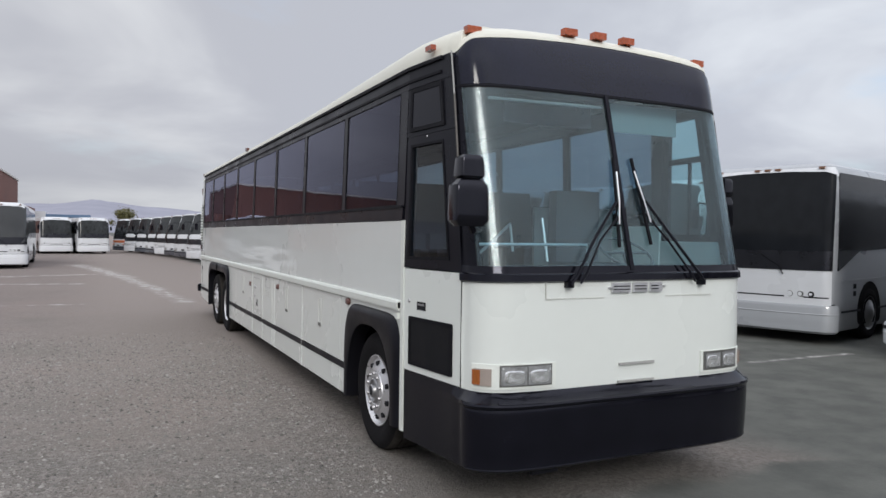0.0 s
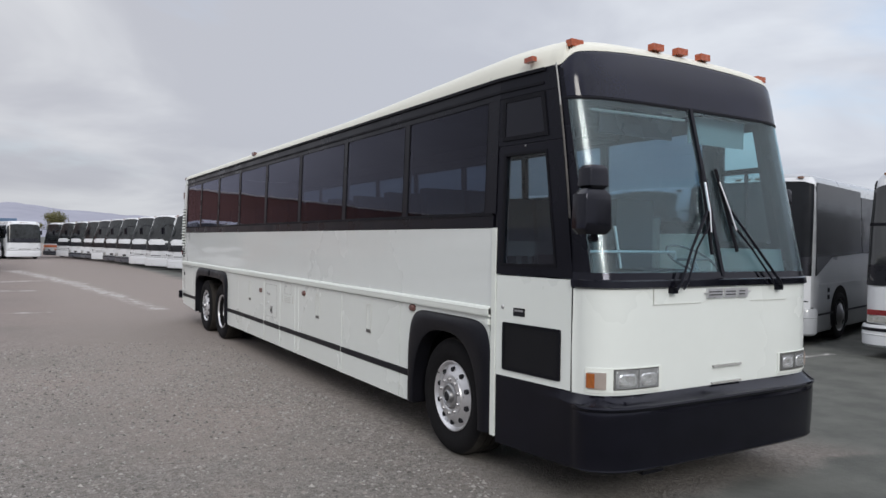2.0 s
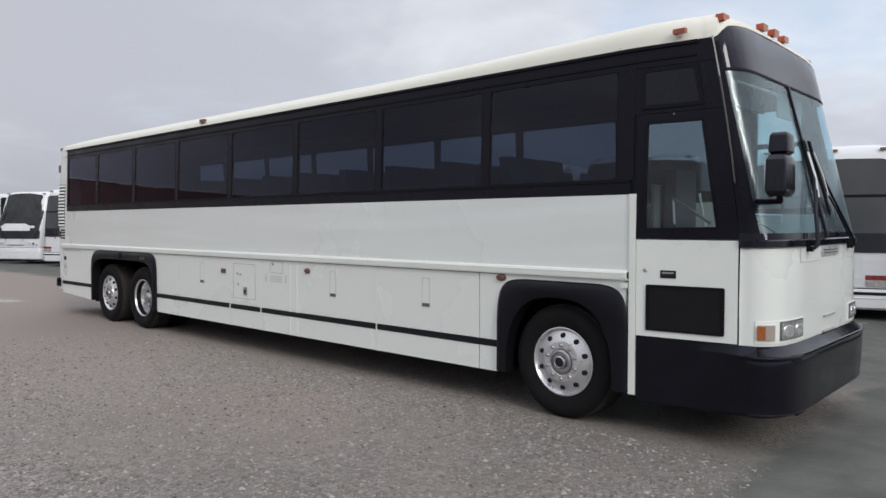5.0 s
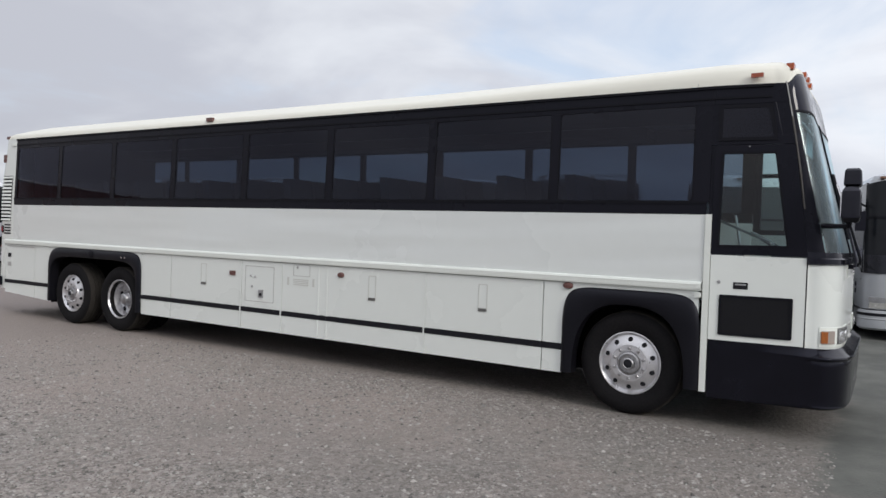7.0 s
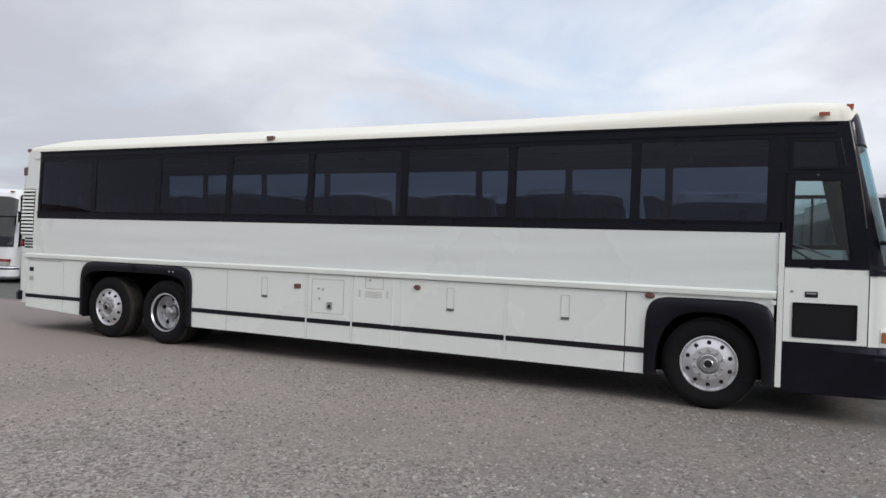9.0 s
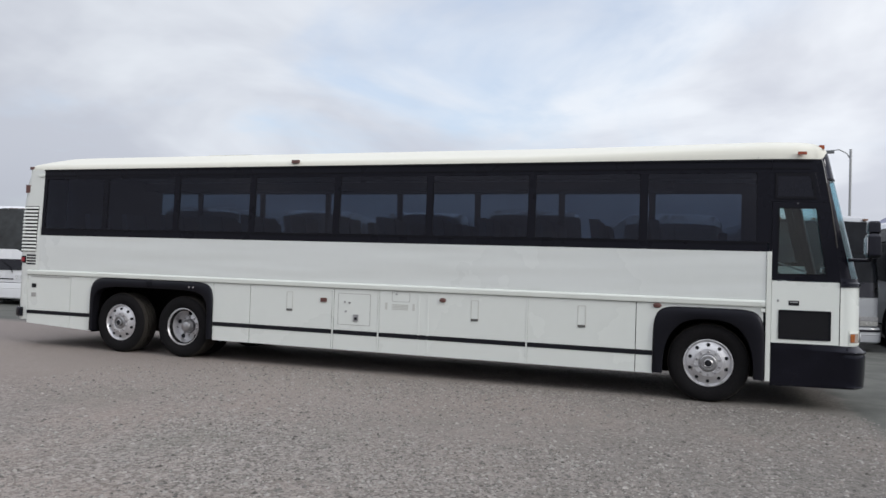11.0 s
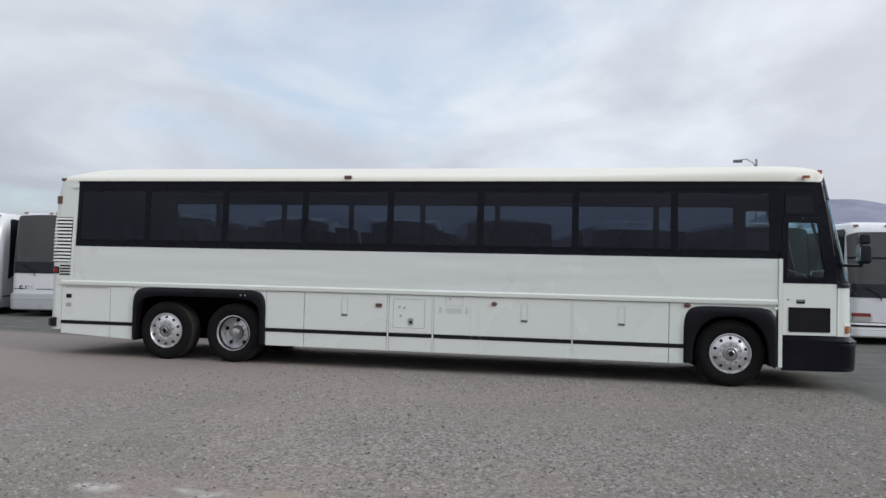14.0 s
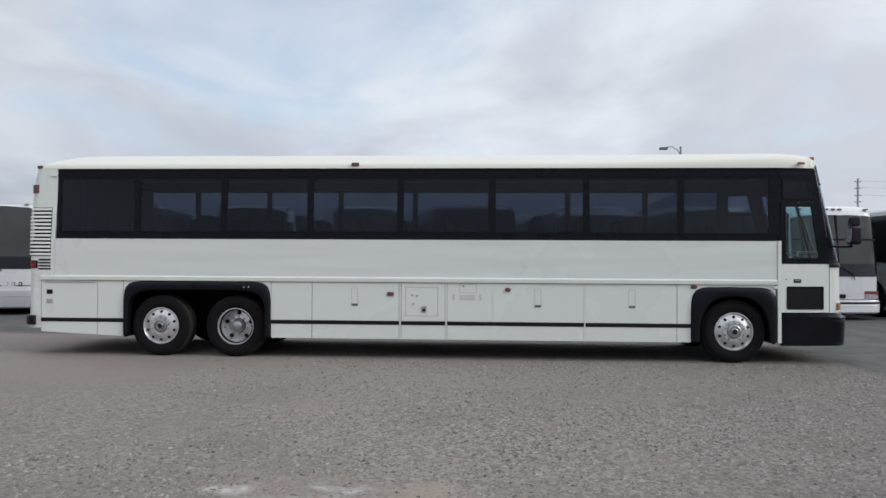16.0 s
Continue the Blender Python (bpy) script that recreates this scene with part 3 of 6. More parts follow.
def build_gravel():
    """Loose stones lying on the yard, denser in drifts."""
    rng = np.random.default_rng(5)
    n = 340000
    x, y = rng.uniform(-11.5, 2.0, n), rng.uniform(-2.5, 16.5, n)
    drift = np.sin(0.9 * x + 0.5 * y) + np.sin(0.55 * y - 1.3 * x + 1.0) + 0.8 * np.sin(2.1 * x + 1.7 * y) + 0.6 * np.sin(3.3 * y - 2.6 * x)
    near = np.clip((2.2 - np.abs(x + 4.2) * 0.35), 0.2, 1.0)
    near = near - 0.9 * np.clip((x + 1.2) / 1.8, 0, 1) * np.clip((y - 6.0) / 2.5, 0, 1)
    keep = (rng.uniform(-2.6, 2.2, n) < drift * near) & ~((y > 14) & (x > -2)) & ~((y < 3.9) & (x > 0.4)) & (rng.uniform(0, 1, n) < np.clip((16.5 - y) / 5.5, 0, 1) * np.clip((x + 11.5) / 3.0, 0, 1) * np.clip((y + 2.5) / 3.0, 0, 1)) & ~((np.hypot((x + 4.7) / 0.55, (y - 10.6) / 0.95) < 1) & (rng.uniform(0, 1, n) < 0.85))
    x, y = x[keep], y[keep]
    n = len(x)
    s = np.clip(rng.lognormal(-4.62, 0.45, n), 0.004, 0.026)
    turn = rng.uniform(0, 6.28, n)
    verts = np.zeros((n, 5, 3))
    for i in range(4):
        a = turn + 1.57 * i + rng.uniform(-0.4, 0.4, n)
        r = s * rng.uniform(0.7, 1.3, n)
        verts[:, i] = np.stack((x + r * np.cos(a), y + r * np.sin(a), np.full(n, -0.001)), 1)
    verts[:, 4] = np.stack((x + rng.uniform(-0.3, 0.3, n) * s, y + rng.uniform(-0.3, 0.3, n) * s, s * rng.uniform(0.3, 0.75, n)), 1)
    k = np.arange(n)[:, None, None] * 5
    faces = (k + np.array([[[0, 1, 4], [1, 2, 4], [2, 3, 4], [3, 0, 4]]])).reshape(-1, 3)
    me = bpy.data.meshes.new("gravel")
    me.from_pydata(verts.reshape(-1, 3).tolist(), [], faces.tolist())
    m = bpy.data.materials.new("loose_stones")
    m.use_nodes = True
    new_node, l = m.node_tree.nodes.new, m.node_tree.links.new
    geo, ramp = new_node("ShaderNodeNewGeometry"), new_node("ShaderNodeValToRGB")
    l(geo.outputs["Random Per Island"], ramp.inputs[0])
    ramp.color_ramp.elements[0].color, ramp.color_ramp.elements[1].color = (0.075, 0.07, 0.064, 1), (0.34, 0.322, 0.30, 1)
    for at, col in ((0.35, (0.165, 0.158, 0.147, 1)), (0.6, (0.23, 0.205, 0.187, 1)), (0.85, (0.27, 0.262, 0.245, 1))):
        e = ramp.color_ramp.elements.new(at)
        e.color = col
    l(ramp.outputs[0], m.node_tree.nodes["Principled BSDF"].inputs["Base Color"])
    m.node_tree.nodes["Principled BSDF"].inputs["Roughness"].default_value = 0.85
    me.materials.append(m)
    tagged(new("gravel", me), "loose grey and brown stones scattered on the yard", "gravel", kind="stuff")


build_gravel()

# aerial haze is painted into the slope colours, paler for the farther ridge
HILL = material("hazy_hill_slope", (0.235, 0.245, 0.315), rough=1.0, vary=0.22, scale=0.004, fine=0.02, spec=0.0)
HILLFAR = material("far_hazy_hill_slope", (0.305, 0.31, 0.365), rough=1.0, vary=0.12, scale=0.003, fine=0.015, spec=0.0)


def ridge(name, dist, heights, mat, seed, rough=0.3):
    """A mountain ridge round the yard: heights in degrees at turns in degrees."""
    bm = bmesh.new()
    az = [h[0] for h in heights]
    el = [h[1] for h in heights]
    rows = []
    a = az[0]
    while a <= az[-1] + 1e-6:
        e = float(np.interp(a, az, el))
        e += rough * (0.5 * noise.noise(Vector((a * 0.35, seed, 0))) + 0.3 * noise.noise(Vector((a * 1.1, seed, 3))))
        col = []
        for k in range(7):
            f = k / 6
            d = dist * (1 - 0.35 * (1 - f)) * (1 + 0.015 * noise.noise(Vector((a * 0.4, f * 3, seed))))
            h = 1.65 + dist * math.tan(radians(max(e, 0.05))) * (f ** 1.3) * (1 + 0.2 * (1 - f) * noise.noise(Vector((a * 1.3, f * 4, seed + 9))))
            col.append(bm.verts.new((d * math.cos(radians(a)), d * math.sin(radians(a)), h if k else -5)))
        rows.append(col)
        a += 0.5
    for u, v in zip(rows, rows[1:]):
        for k in range(6):
            bm.faces.new((u[k], v[k], v[k + 1], u[k + 1]))
    return tagged(part(name, bm, mat, None), "hazy blue-grey desert mountain ridge", "mountain", kind="structure")


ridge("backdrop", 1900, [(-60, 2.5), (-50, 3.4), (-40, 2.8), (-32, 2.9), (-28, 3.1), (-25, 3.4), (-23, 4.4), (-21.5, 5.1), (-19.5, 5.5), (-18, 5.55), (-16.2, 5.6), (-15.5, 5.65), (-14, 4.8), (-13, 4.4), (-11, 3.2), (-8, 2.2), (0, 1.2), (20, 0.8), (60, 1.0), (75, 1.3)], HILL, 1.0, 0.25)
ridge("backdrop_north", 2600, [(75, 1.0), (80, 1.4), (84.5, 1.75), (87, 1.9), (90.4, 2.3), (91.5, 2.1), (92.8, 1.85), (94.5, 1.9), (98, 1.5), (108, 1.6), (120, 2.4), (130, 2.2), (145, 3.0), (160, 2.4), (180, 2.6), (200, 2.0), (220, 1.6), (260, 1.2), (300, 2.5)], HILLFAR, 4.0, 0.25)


# ---- the coach ----
DARKSTEEL = material("dark_steel", (0.16, 0.16, 0.155), rough=0.45, metal=0.6, vary=0.3, scale=20)
STENCIL = material("faded_stencil", (0.53, 0.54, 0.51), rough=0.6)
XR, XC = 2.08, 3.38          # its door side and its middle line
COACH = thing("coach", (XC, 10.6, 0), "cream white touring coach with black window band and black bumper", "coach")


def flip(bm):
    """The same on the far side."""
    for v in bm.verts:
        v.co.x = 2 * XC - v.co.x
    bmesh.ops.reverse_faces(bm, faces=bm.faces)
    return bm


def both(name, make, mat, label="", bevel=0.0):
    part(name, make(), mat, COACH, label, bevel)
    part(name, flip(make()), mat, COACH, label, bevel)


def drawn_in(y):
    """The flanks draw in from the door post to the nose."""
    return 0.115 * max(0.0, 4.99 - y)


def warp(bm):
    for v in bm.verts:
        v.co.x += drawn_in(v.co.y) * (1 if v.co.x < XC else -1)
    return bm


def front_path(half_width=1.195, y_side=4.18, depth=0.252):
    """Plan of the nose from the door side round to the far side: x, y and outward normal."""
    ds = [1.195, 1.192, 1.185, 1.175, 1.16, 1.15, 1.14, 1.128, 1.115, 1.10, 1.08, 1.055, 1.03, 0.99, 0.95, 0.8, 0.6, 0.3, 0.0]
    pts = [(XC - d, y_side - depth * (1 - (d / half_width) ** 8) ** 0.5) for d in ds]
    half = [(XR + drawn_in(4.202), 4.202, -1, -0.115)]
    n = len(pts) - 1
    for i, (x, y) in enumerate(pts):
        p, q = pts[max(i - 1, 0)], pts[min(i + 1, n)]
        t = Vector((q[0] - p[0], q[1] - p[1])).normalized()
        half.append((x, y, -0.99, -0.12) if i == 0 else (x, y, 0, -1) if i == n else (x, y, t.y, -t.x))
    return half + [(2 * XC - x, y, -nx, ny) for x, y, nx, ny in reversed(half[:-1])]


NOSE = front_path()


def nose_y(x):
    """The nose's foremost line at x, on the door side."""
    return float(np.interp(x, [p[0] for p in NOSE[1:] if p[0] <= XC], [p[1] for p in NOSE[1:] if p[0] <= XC]))


ROUND = [p for p in NOSE if p[1] < 4.24]
FACE = [p for p in NOSE if p[1] < 4.07]


def lean(z):
    return 0.222 * max(0.0, z - 1.55)


def side_edge(z):
    """Where the flank over the belt ends at the front pillar."""
    return 4.20 + 0.10 * (z - 1.56) + 0.035 * (z - 1.56) ** 2


def eased(bm):
    """The front flattens towards the roof."""
    for v in bm.verts:
        d, h = abs(v.co.x - XC), min(1.3, max(0.0, (v.co.z - 1.55) / 1.3))
        k = h * max(0.0, 1 - (d / 1.15) ** 2)
        v.co.y += 0.05 * k
        v.co.z += 0.021 * k
    return bm


def cut(path, x0, x1):
    return [p for p in path if x0 - 1e-6 <= p[0] <= x1 + 1e-6]


# white nose below the windscreen
bm = bmesh.new()
sweep(bm, ROUND, [(0, 0.79), (0.004, 1.1), (0, 1.52), (-0.05, 1.52), (-0.05, 0.79)])
part("front_panel", bm, CREAM, COACH, "smooth cream white front panel")
# black sill under the windscreen
bm = bmesh.new()
sweep(bm, ROUND, [(0.008, 1.524), (0.022, 1.53), (0.022, 1.575), (0.008, 1.585), (0.006, 1.63), (-0.05, 1.63), (-0.05, 1.522)], lean)
part("windscreen_sill", bm, BUMPER, COACH, "black rubber sill below windscreen", bevel=0.004)
# windscreen halves
for name, x0, x1 in (("windscreen_pane", XR + 0.004, XC - 0.012), ("windscreen_pane", XC + 0.012, 2 * XC - XR - 0.004)):
    bm = bmesh.new()
    p = cut(FACE, x0, x1)
    e = (XC - 0.014, 3.928, 0, -1) if x0 < XC - 0.5 else (XC + 0.014, 3.928, 0, -1)
    p = p + [e] if x0 < XC - 0.5 else [e] + p
    sweep(bm, p, [(0.0, 1.61), (0.0, 2.05), (0.0, 2.5), (0.0, 2.85), (-0.008, 2.85), (-0.008, 1.61)], lean)
    eased(bm)
    glazed(part(name, bm, SCREEN, COACH, "large green-tinted windscreen pane"), (XC, 6.0)).visible_shadow = False
bm = bmesh.new()
sweep(bm, [(XC - 0.016, 3.925, 0, -1), (XC + 0.016, 3.925, 0, -1)], [(0.012, 1.60), (0.012, 2.86), (-0.03, 2.86), (-0.03, 1.60)], lean)
part("windscreen_divider", eased(bm), BLACK, COACH, bevel=0.004)


def edge_z(x):
    d = abs(x - XC)
    return 3.242 - 0.044 * d ** 2 - 0.13 * max(0.0, (d - 1.05) / 0.145) ** 2.2


# dark header over the windscreen with its seam
bm = bmesh.new()
rows = []
for x, y, nx, ny in [p for p in NOSE if p[1] < 4.13]:
    zt = edge_z(x)
    zs = [2.86, 2.865, 3.0, zt - 0.03, zt - 0.004]
    rows.append([bm.verts.new((x + nx * o, y + ny * o + lean(z), z)) for o, z in [(-0.006, zs[0]), (0.004, zs[1]), (0.006, zs[2]), (0.004, zs[3]), (-0.006, zs[4]), (-0.05, zs[4]), (-0.05, zs[0])]])
for u, v in zip(rows, rows[1:]):
    for k in range(7):
        bm.faces.new((u[k], v[k], v[(k + 1) % 7], u[(k + 1) % 7]))
bm.faces.new(rows[0]), bm.faces.new(rows[-1][::-1])
part("header_panel", eased(bm), HEADER, COACH, "glossy dark destination header panel")
bm = bmesh.new()
sweep(bm, ROUND, [(0.006, 2.842), (0.009, 2.852), (0.006, 2.862), (-0.02, 2.862), (-0.02, 2.842)], lean)
part("windscreen_gasket", eased(bm), RUBBER, COACH)

# roof: rings from the edge in to the spine


def build_roof():
    bm = bmesh.new()
    edge = []
    ys = [17.05] + [16.5 - 0.75 * k for k in range(16)]
    for y in ys:
        edge.append((2.116, y, 3.10))
    for y in (4.95, 4.75):
        edge.append((2.116 + drawn_in(y), y, 3.10))
    for x, y, nx, ny in ROUND:
        xx = x
        z = max(edge_z(xx), 3.10)
        k = 1.28 * max(0.0, 1 - ((xx - XC) / 1.15) ** 2)
        z += 0.021 * k
        edge.append((xx - 0.004 * nx, y + lean(z - 0.021 * k) + 0.004 + 0.05 * k, z))
    for y in (4.75, 4.95):
        edge.append((2 * XC - 2.116 - drawn_in(y), y, 3.10))
    for y in reversed(ys):
        edge.append((2 * XC - 2.116, y, 3.10))
    for k in range(1, 12):
        a = math.pi * k / 12
        c, s = math.cos(a), math.sin(a)
        sx = math.copysign(abs(c) ** 0.35, c)
        edge.append((XC + 1.265 * sx, 17.05 + 0.13 * s ** 0.5, 3.10))
    def crown(y, front):
        """The shoulders stand higher towards the front cap."""
        f = min(1.0, max(0.0, (8.0 - y) / 3.0))
        return [g + f * d for g, d in zip(GF if front else G, (0, 0.08, 0.15, 0.21, 0.22, 0.18, 0.10, 0.04, 0) if not front else (0, -0.03, -0.05, -0.03, 0.0, 0.02, 0.03, 0.02, 0))]

    W = [0, 0.006, 0.02, 0.06, 0.13, 0.25, 0.45, 0.7, 1.0]
    G = [0, 0.07, 0.18, 0.27, 0.37, 0.53, 0.76, 0.93, 1.0]
    GF = [0, 0.10, 0.23, 0.32, 0.42, 0.56, 0.77, 0.93, 1.0]
    rows = []
    for x, y, z in edge:
        sy = min(max(y, 5.2), 16.2)
        rows.append([bm.verts.new((x + (XC - x) * w, y + (sy - y) * w, z + (3.46 - z) * g)) for w, g in zip(W, crown(y, y < 4.58 and abs(x - XC) < 1.14))])
        lip = bm.verts.new((x + (XC - x) * 0.03, y + (sy - y) * 0.03, z - 0.001))
        rows[-1].insert(0, lip)
    n = len(rows)
    for i in range(n):
        u, v = rows[i], rows[(i + 1) % n]
        for k in range(len(u) - 1):
            bm.faces.new((u[k], v[k], v[k + 1], u[k + 1]))
    bmesh.ops.remove_doubles(bm, verts=bm.verts, dist=1e-4)
    return part("roof", bm, ROOFW, COACH, "cream white rounded roof")


ROOF = build_roof()
for s in (0, 1):
    bm = bmesh.new()
    tube(bm, [(2.115, 5.16, 3.105), (2.123, 5.16, 3.126), (2.140, 5.16, 3.165), (2.19, 5.16, 3.198)], 0.0035, 5)
    part("roof_seam", flip(bm) if s else bm, GREYPLATE, ROOF)
for y0, y1 in ((5.7, 6.6), (13.2, 14.1)):
    bm = bmesh.new()
    box(bm, XC - 0.3, XC + 0.3, y0, y1, 3.42, 3.456)
    part("roof_hatch", bm, ROOFW, ROOF, "low white roof hatch", bevel=0.02)


# marker lamps on the roof
def marker(c, size, mat, name="marker_lamp", nx=None):
    bm = bmesh.new()
    sx, sy, sz = size
    box(bm, c[0] - sx / 2, c[0] + sx / 2, c[1] - sy / 2, c[1] + sy / 2, c[2] - sz / 2, c[2] + sz / 2)
    lamp = part(name, bm, mat, COACH, "orange clearance lamp" if mat is not BRICKRED else "", bevel=min(size) * 0.42)
    return lamp


for x, y, z in ((2.34, 4.415, 3.268), (3.142, 4.395, 3.352), (3.406, 4.39, 3.355), (3.677, 4.395, 3.35), (4.42, 4.415, 3.268)):
    marker((x, y + 0.006, z - 0.003), (0.112, 0.062, 0.05), ORANGE)
for x in (2.126, 2 * XC - 2.126):
    marker((x, 4.661, 3.168), (0.04, 0.10, 0.036), SIDEORANGE)
    marker((x, 11.77, 3.168), (0.045, 0.12, 0.05), BRICKRED)
    marker((x + (0.02 if x < XC else -0.02), 17.1, 3.13), (0.05, 0.09, 0.05), BRICKRED)


# ---- flanks ----
def plate(y0, y1, z0, z1, proud=0.0, thick=0.05):
    return lambda: boxed(XR - proud, XR - proud + thick, y0, y1, z0, z1)


both("belt_panel", plate(5.045, 16.80, 1.318, 1.935), BELT, "long cream white side panel", 0.006)


def rail():
    bm = bmesh.new()
    prof = [(0.0, 1.24), (0.024, 1.246), (0.03, 1.262), (0.026, 1.285), (0.03, 1.30), (0.022, 1.318), (0.0, 1.325), (-0.03, 1.325), (-0.03, 1.24)]
    sweep(bm, [(XR, 5.05, -1, 0), (XR, 17.03, -1, 0)], prof)
    return bm


both("rub_rail", rail, TRIM, "raised cream white rub rail", 0.0)
both("corner_post", plate(4.985, 5.04, 0.33, 1.938, 0.012), TRIM, "cream white upright post behind door", 0.006)

for z in (1.285, 1.205):
    both("rail_bracket", lambda z=z: boxed(XR - 0.034, XR, 5.05, 5.10, z - 0.022, z + 0.022), TRIM, "", 0.006)

PANELS = [(6.385, 6.595), (6.605, 8.035), (8.065, 9.495), (9.505, 9.635), (9.645, 10.25), (10.285, 10.995), (11.035, 12.455), (12.465, 13.135), (15.625, 16.055), (16.065, 17.02)]
for i, (y0, y1) in enumerate(PANELS):
    both("luggage_door" if 0 < i < 8 else "side_panel", plate(y0, y1, 0.618, 1.236), CREAM, "", 0.006)

    def skirt(y0=y0, y1=y1):
        bm = bmesh.new()
        b = [0.325 + 0.045 * max(0, y - 15.6) for y in (y0, y1)]
        prism(bm, [(y0, b[0]), (y1, b[1]), (y1, 0.552), (y0, 0.552)], XR, XR + 0.04)
        return bm

    both("skirt_panel", skirt, CREAM, "", 0.005)
    both("black_moulding", plate(y0 - 0.004, y1 + 0.004, 0.557, 0.612, 0.006, 0.04), STRIP, "", 0.003)
for y in (8.05, 9.50, 9.64, 10.268, 11.015):
    both("panel_post", plate(y - 0.013, y + 0.013, 0.322, 1.236, 0.004), CREAM, "", 0.003)
# dark backing behind the joints, and the underside
both("inner_wall", lambda: boxed(XR + 0.052, XR + 0.07, 6.40, 13.12, 0.36, 1.93), WELL)
both("inner_wall", lambda: boxed(XR + 0.052, XR + 0.07, 15.64, 17.0, 0.42, 1.93), WELL)
part("underbody", boxed(XR + 0.08, 2 * XC - XR - 0.08, 6.42, 13.1, 0.36, 0.42), WELL, COACH)
part("underbody", boxed(XR + 0.08, 2 * XC - XR - 0.08, 15.66, 17.1, 0.45, 0.5), WELL, COACH)
part("underbody", boxed(XR + 0.2, 2 * XC - XR - 0.2, 4.1, 5.04, 0.33, 0.38), WELL, COACH)
part("luggage_floor", boxed(XR + 0.08, 2 * XC - XR - 0.08, 5.06, 17.0, 1.245, 1.30), FLOORMAT, COACH)

# latches, lamps and fittings on the doors
for y in (7.304, 8.796, 11.757):
    def latch(y=y):
        bm = bmesh.new()
        ring(bm, rounded(y - 0.055, y + 0.055, 0.865, 1.155, 0.012, 2), rounded(y - 0.047, y + 0.047, 0.873, 1.147, 0.01, 2), XR - 0.004, XR + 0.01)
        return bm
    part("latch_frame", latch(), STENCIL, COACH)
    part("latch_handle", boxed(XR - 0.008, XR + 0.01, y - 0.05, y + 0.05, 0.862, 0.895), DARKSTEEL, COACH, "worn dark steel latch", 0.004)


def oval(y, z, ry, rz, mat, name, label, x=XR, depth=0.025):
    bm = bmesh.new()
    prof = [(1.0, 0.0), (0.95, depth * 0.6), (0.7, depth), (0.0, depth * 1.1)]
    lathe(bm, prof, (0, 0, 0), -1, 20)
    for v in bm.verts:
        v.co = Vector((x + v.co.x, y + v.co.y * ry, z + v.co.z * rz))
    return part(name, bm, mat, COACH, label)


oval(6.336, 1.205, 0.055, 0.035, BRICKRED, "side_lamp", "oval dark red side lamp")
oval(9.276, 1.136, 0.05, 0.035, BRICKRED, "side_lamp", "oval dark red side lamp")
part("side_reflector", boxed(XR - 0.014, XR + 0.01, 11.12, 11.225, 1.025, 1.085), BRICKRED, COACH, "small rectangular red reflector", 0.006)
part("door_latch", boxed(XR - 0.012, XR + 0.01, 10.59, 10.67, 0.76, 0.86), STEEL, COACH, "dark steel latch", 0.006)
part("door_latch", boxed(XR - 0.016, XR + 0.01, 10.61, 10.65, 0.78, 0.82), HOLE, COACH)
for y, z in ((10.82, 1.04), (10.74, 1.03), (10.80, 0.90), (9.99, 1.19), (4.905, 1.335)):
    oval(y, z, 0.016, 0.016, STEEL, "lock_button", "small steel lock button", XR + drawn_in(y), 0.012)
bm = bmesh.new()
ring(bm, rounded(10.40, 10.93, 0.70, 1.17, 0.01, 1), rounded(10.406, 10.924, 0.706, 1.164, 0.01, 1), XR - 0.0025, XR + 0.01)
part("hatch_outline", bm, GREYPLATE, COACH)
bm = bmesh.new()
ring(bm, rounded(9.78, 10.06, 1.08, 1.225, 0.01, 1), rounded(9.785, 10.055, 1.085, 1.22, 0.01, 1), XR - 0.0025, XR + 0.01)
part("hatch_outline", bm, GREYPLATE, COACH)
for k in range(4):
    part("stencil_bar", boxed(XR - 0.003, XR + 0.004, 9.80, 10.06, 0.965 + 0.022 * k, 0.977 + 0.022 * k), STENCIL, COACH, "faded grey stencil bar")
for y in (9.70, 10.13):
    part("stencil_bar", boxed(XR - 0.003, XR + 0.004, y, y + 0.035, 0.96, 1.06), STENCIL, COACH, "faded grey stencil bar")
# the two small squares and the seam on the engine side door
for z, m in ((1.048, HOLE), (0.89, GREYPLATE)):
    part("vent_cover", boxed(XR - 0.006, XR + 0.01, 16.83, 16.93, z - 0.035, z + 0.035), m, COACH, "", 0.008)
part("door_hinge", boxed(XR - 0.01, XR + 0.01, 16.1, 16.95, 1.205, 1.215), GREYPLATE, COACH)


# ---- wheel arches ----
def front_arch():
    bm = bmesh.new()
    n = 28
    outer, inner = [], []
    for k in range(n + 1):
        a = math.pi * k / n
        c, s = math.cos(a), math.sin(a)
        e = 0.28
        oy = 5.716 + 0.671 * math.copysign(abs(c) ** e, c)
        oz = 0.34 + 0.865 * abs(s) ** e
        iy = 5.715 + 0.545 * math.copysign(abs(c) ** 0.75, c)
        iz = 0.34 + 0.72 * abs(s) ** 0.75
        outer.append((oy, oz)), inner.append((iy, iz))
    rolled_arch(bm, outer, inner, XR + 0.1)
    return bm


def rear_arch():
    bm = bmesh.new()
    n = 40
    outer, inner = [], []
    for k in range(n + 1):
        a = math.pi * k / n
        c, s = math.cos(a), math.sin(a)
        e = 0.2
        outer.append((14.38 + 1.235 * math.copysign(abs(c) ** e, c), 0.34 + 0.905 * abs(s) ** e))
        inner.append((14.38 + 1.15 * math.copysign(abs(c) ** 0.3, c), 0.34 + 0.76 * abs(s) ** 0.3))
    rolled_arch(bm, outer, inner, XR + 0.1)
    return bm


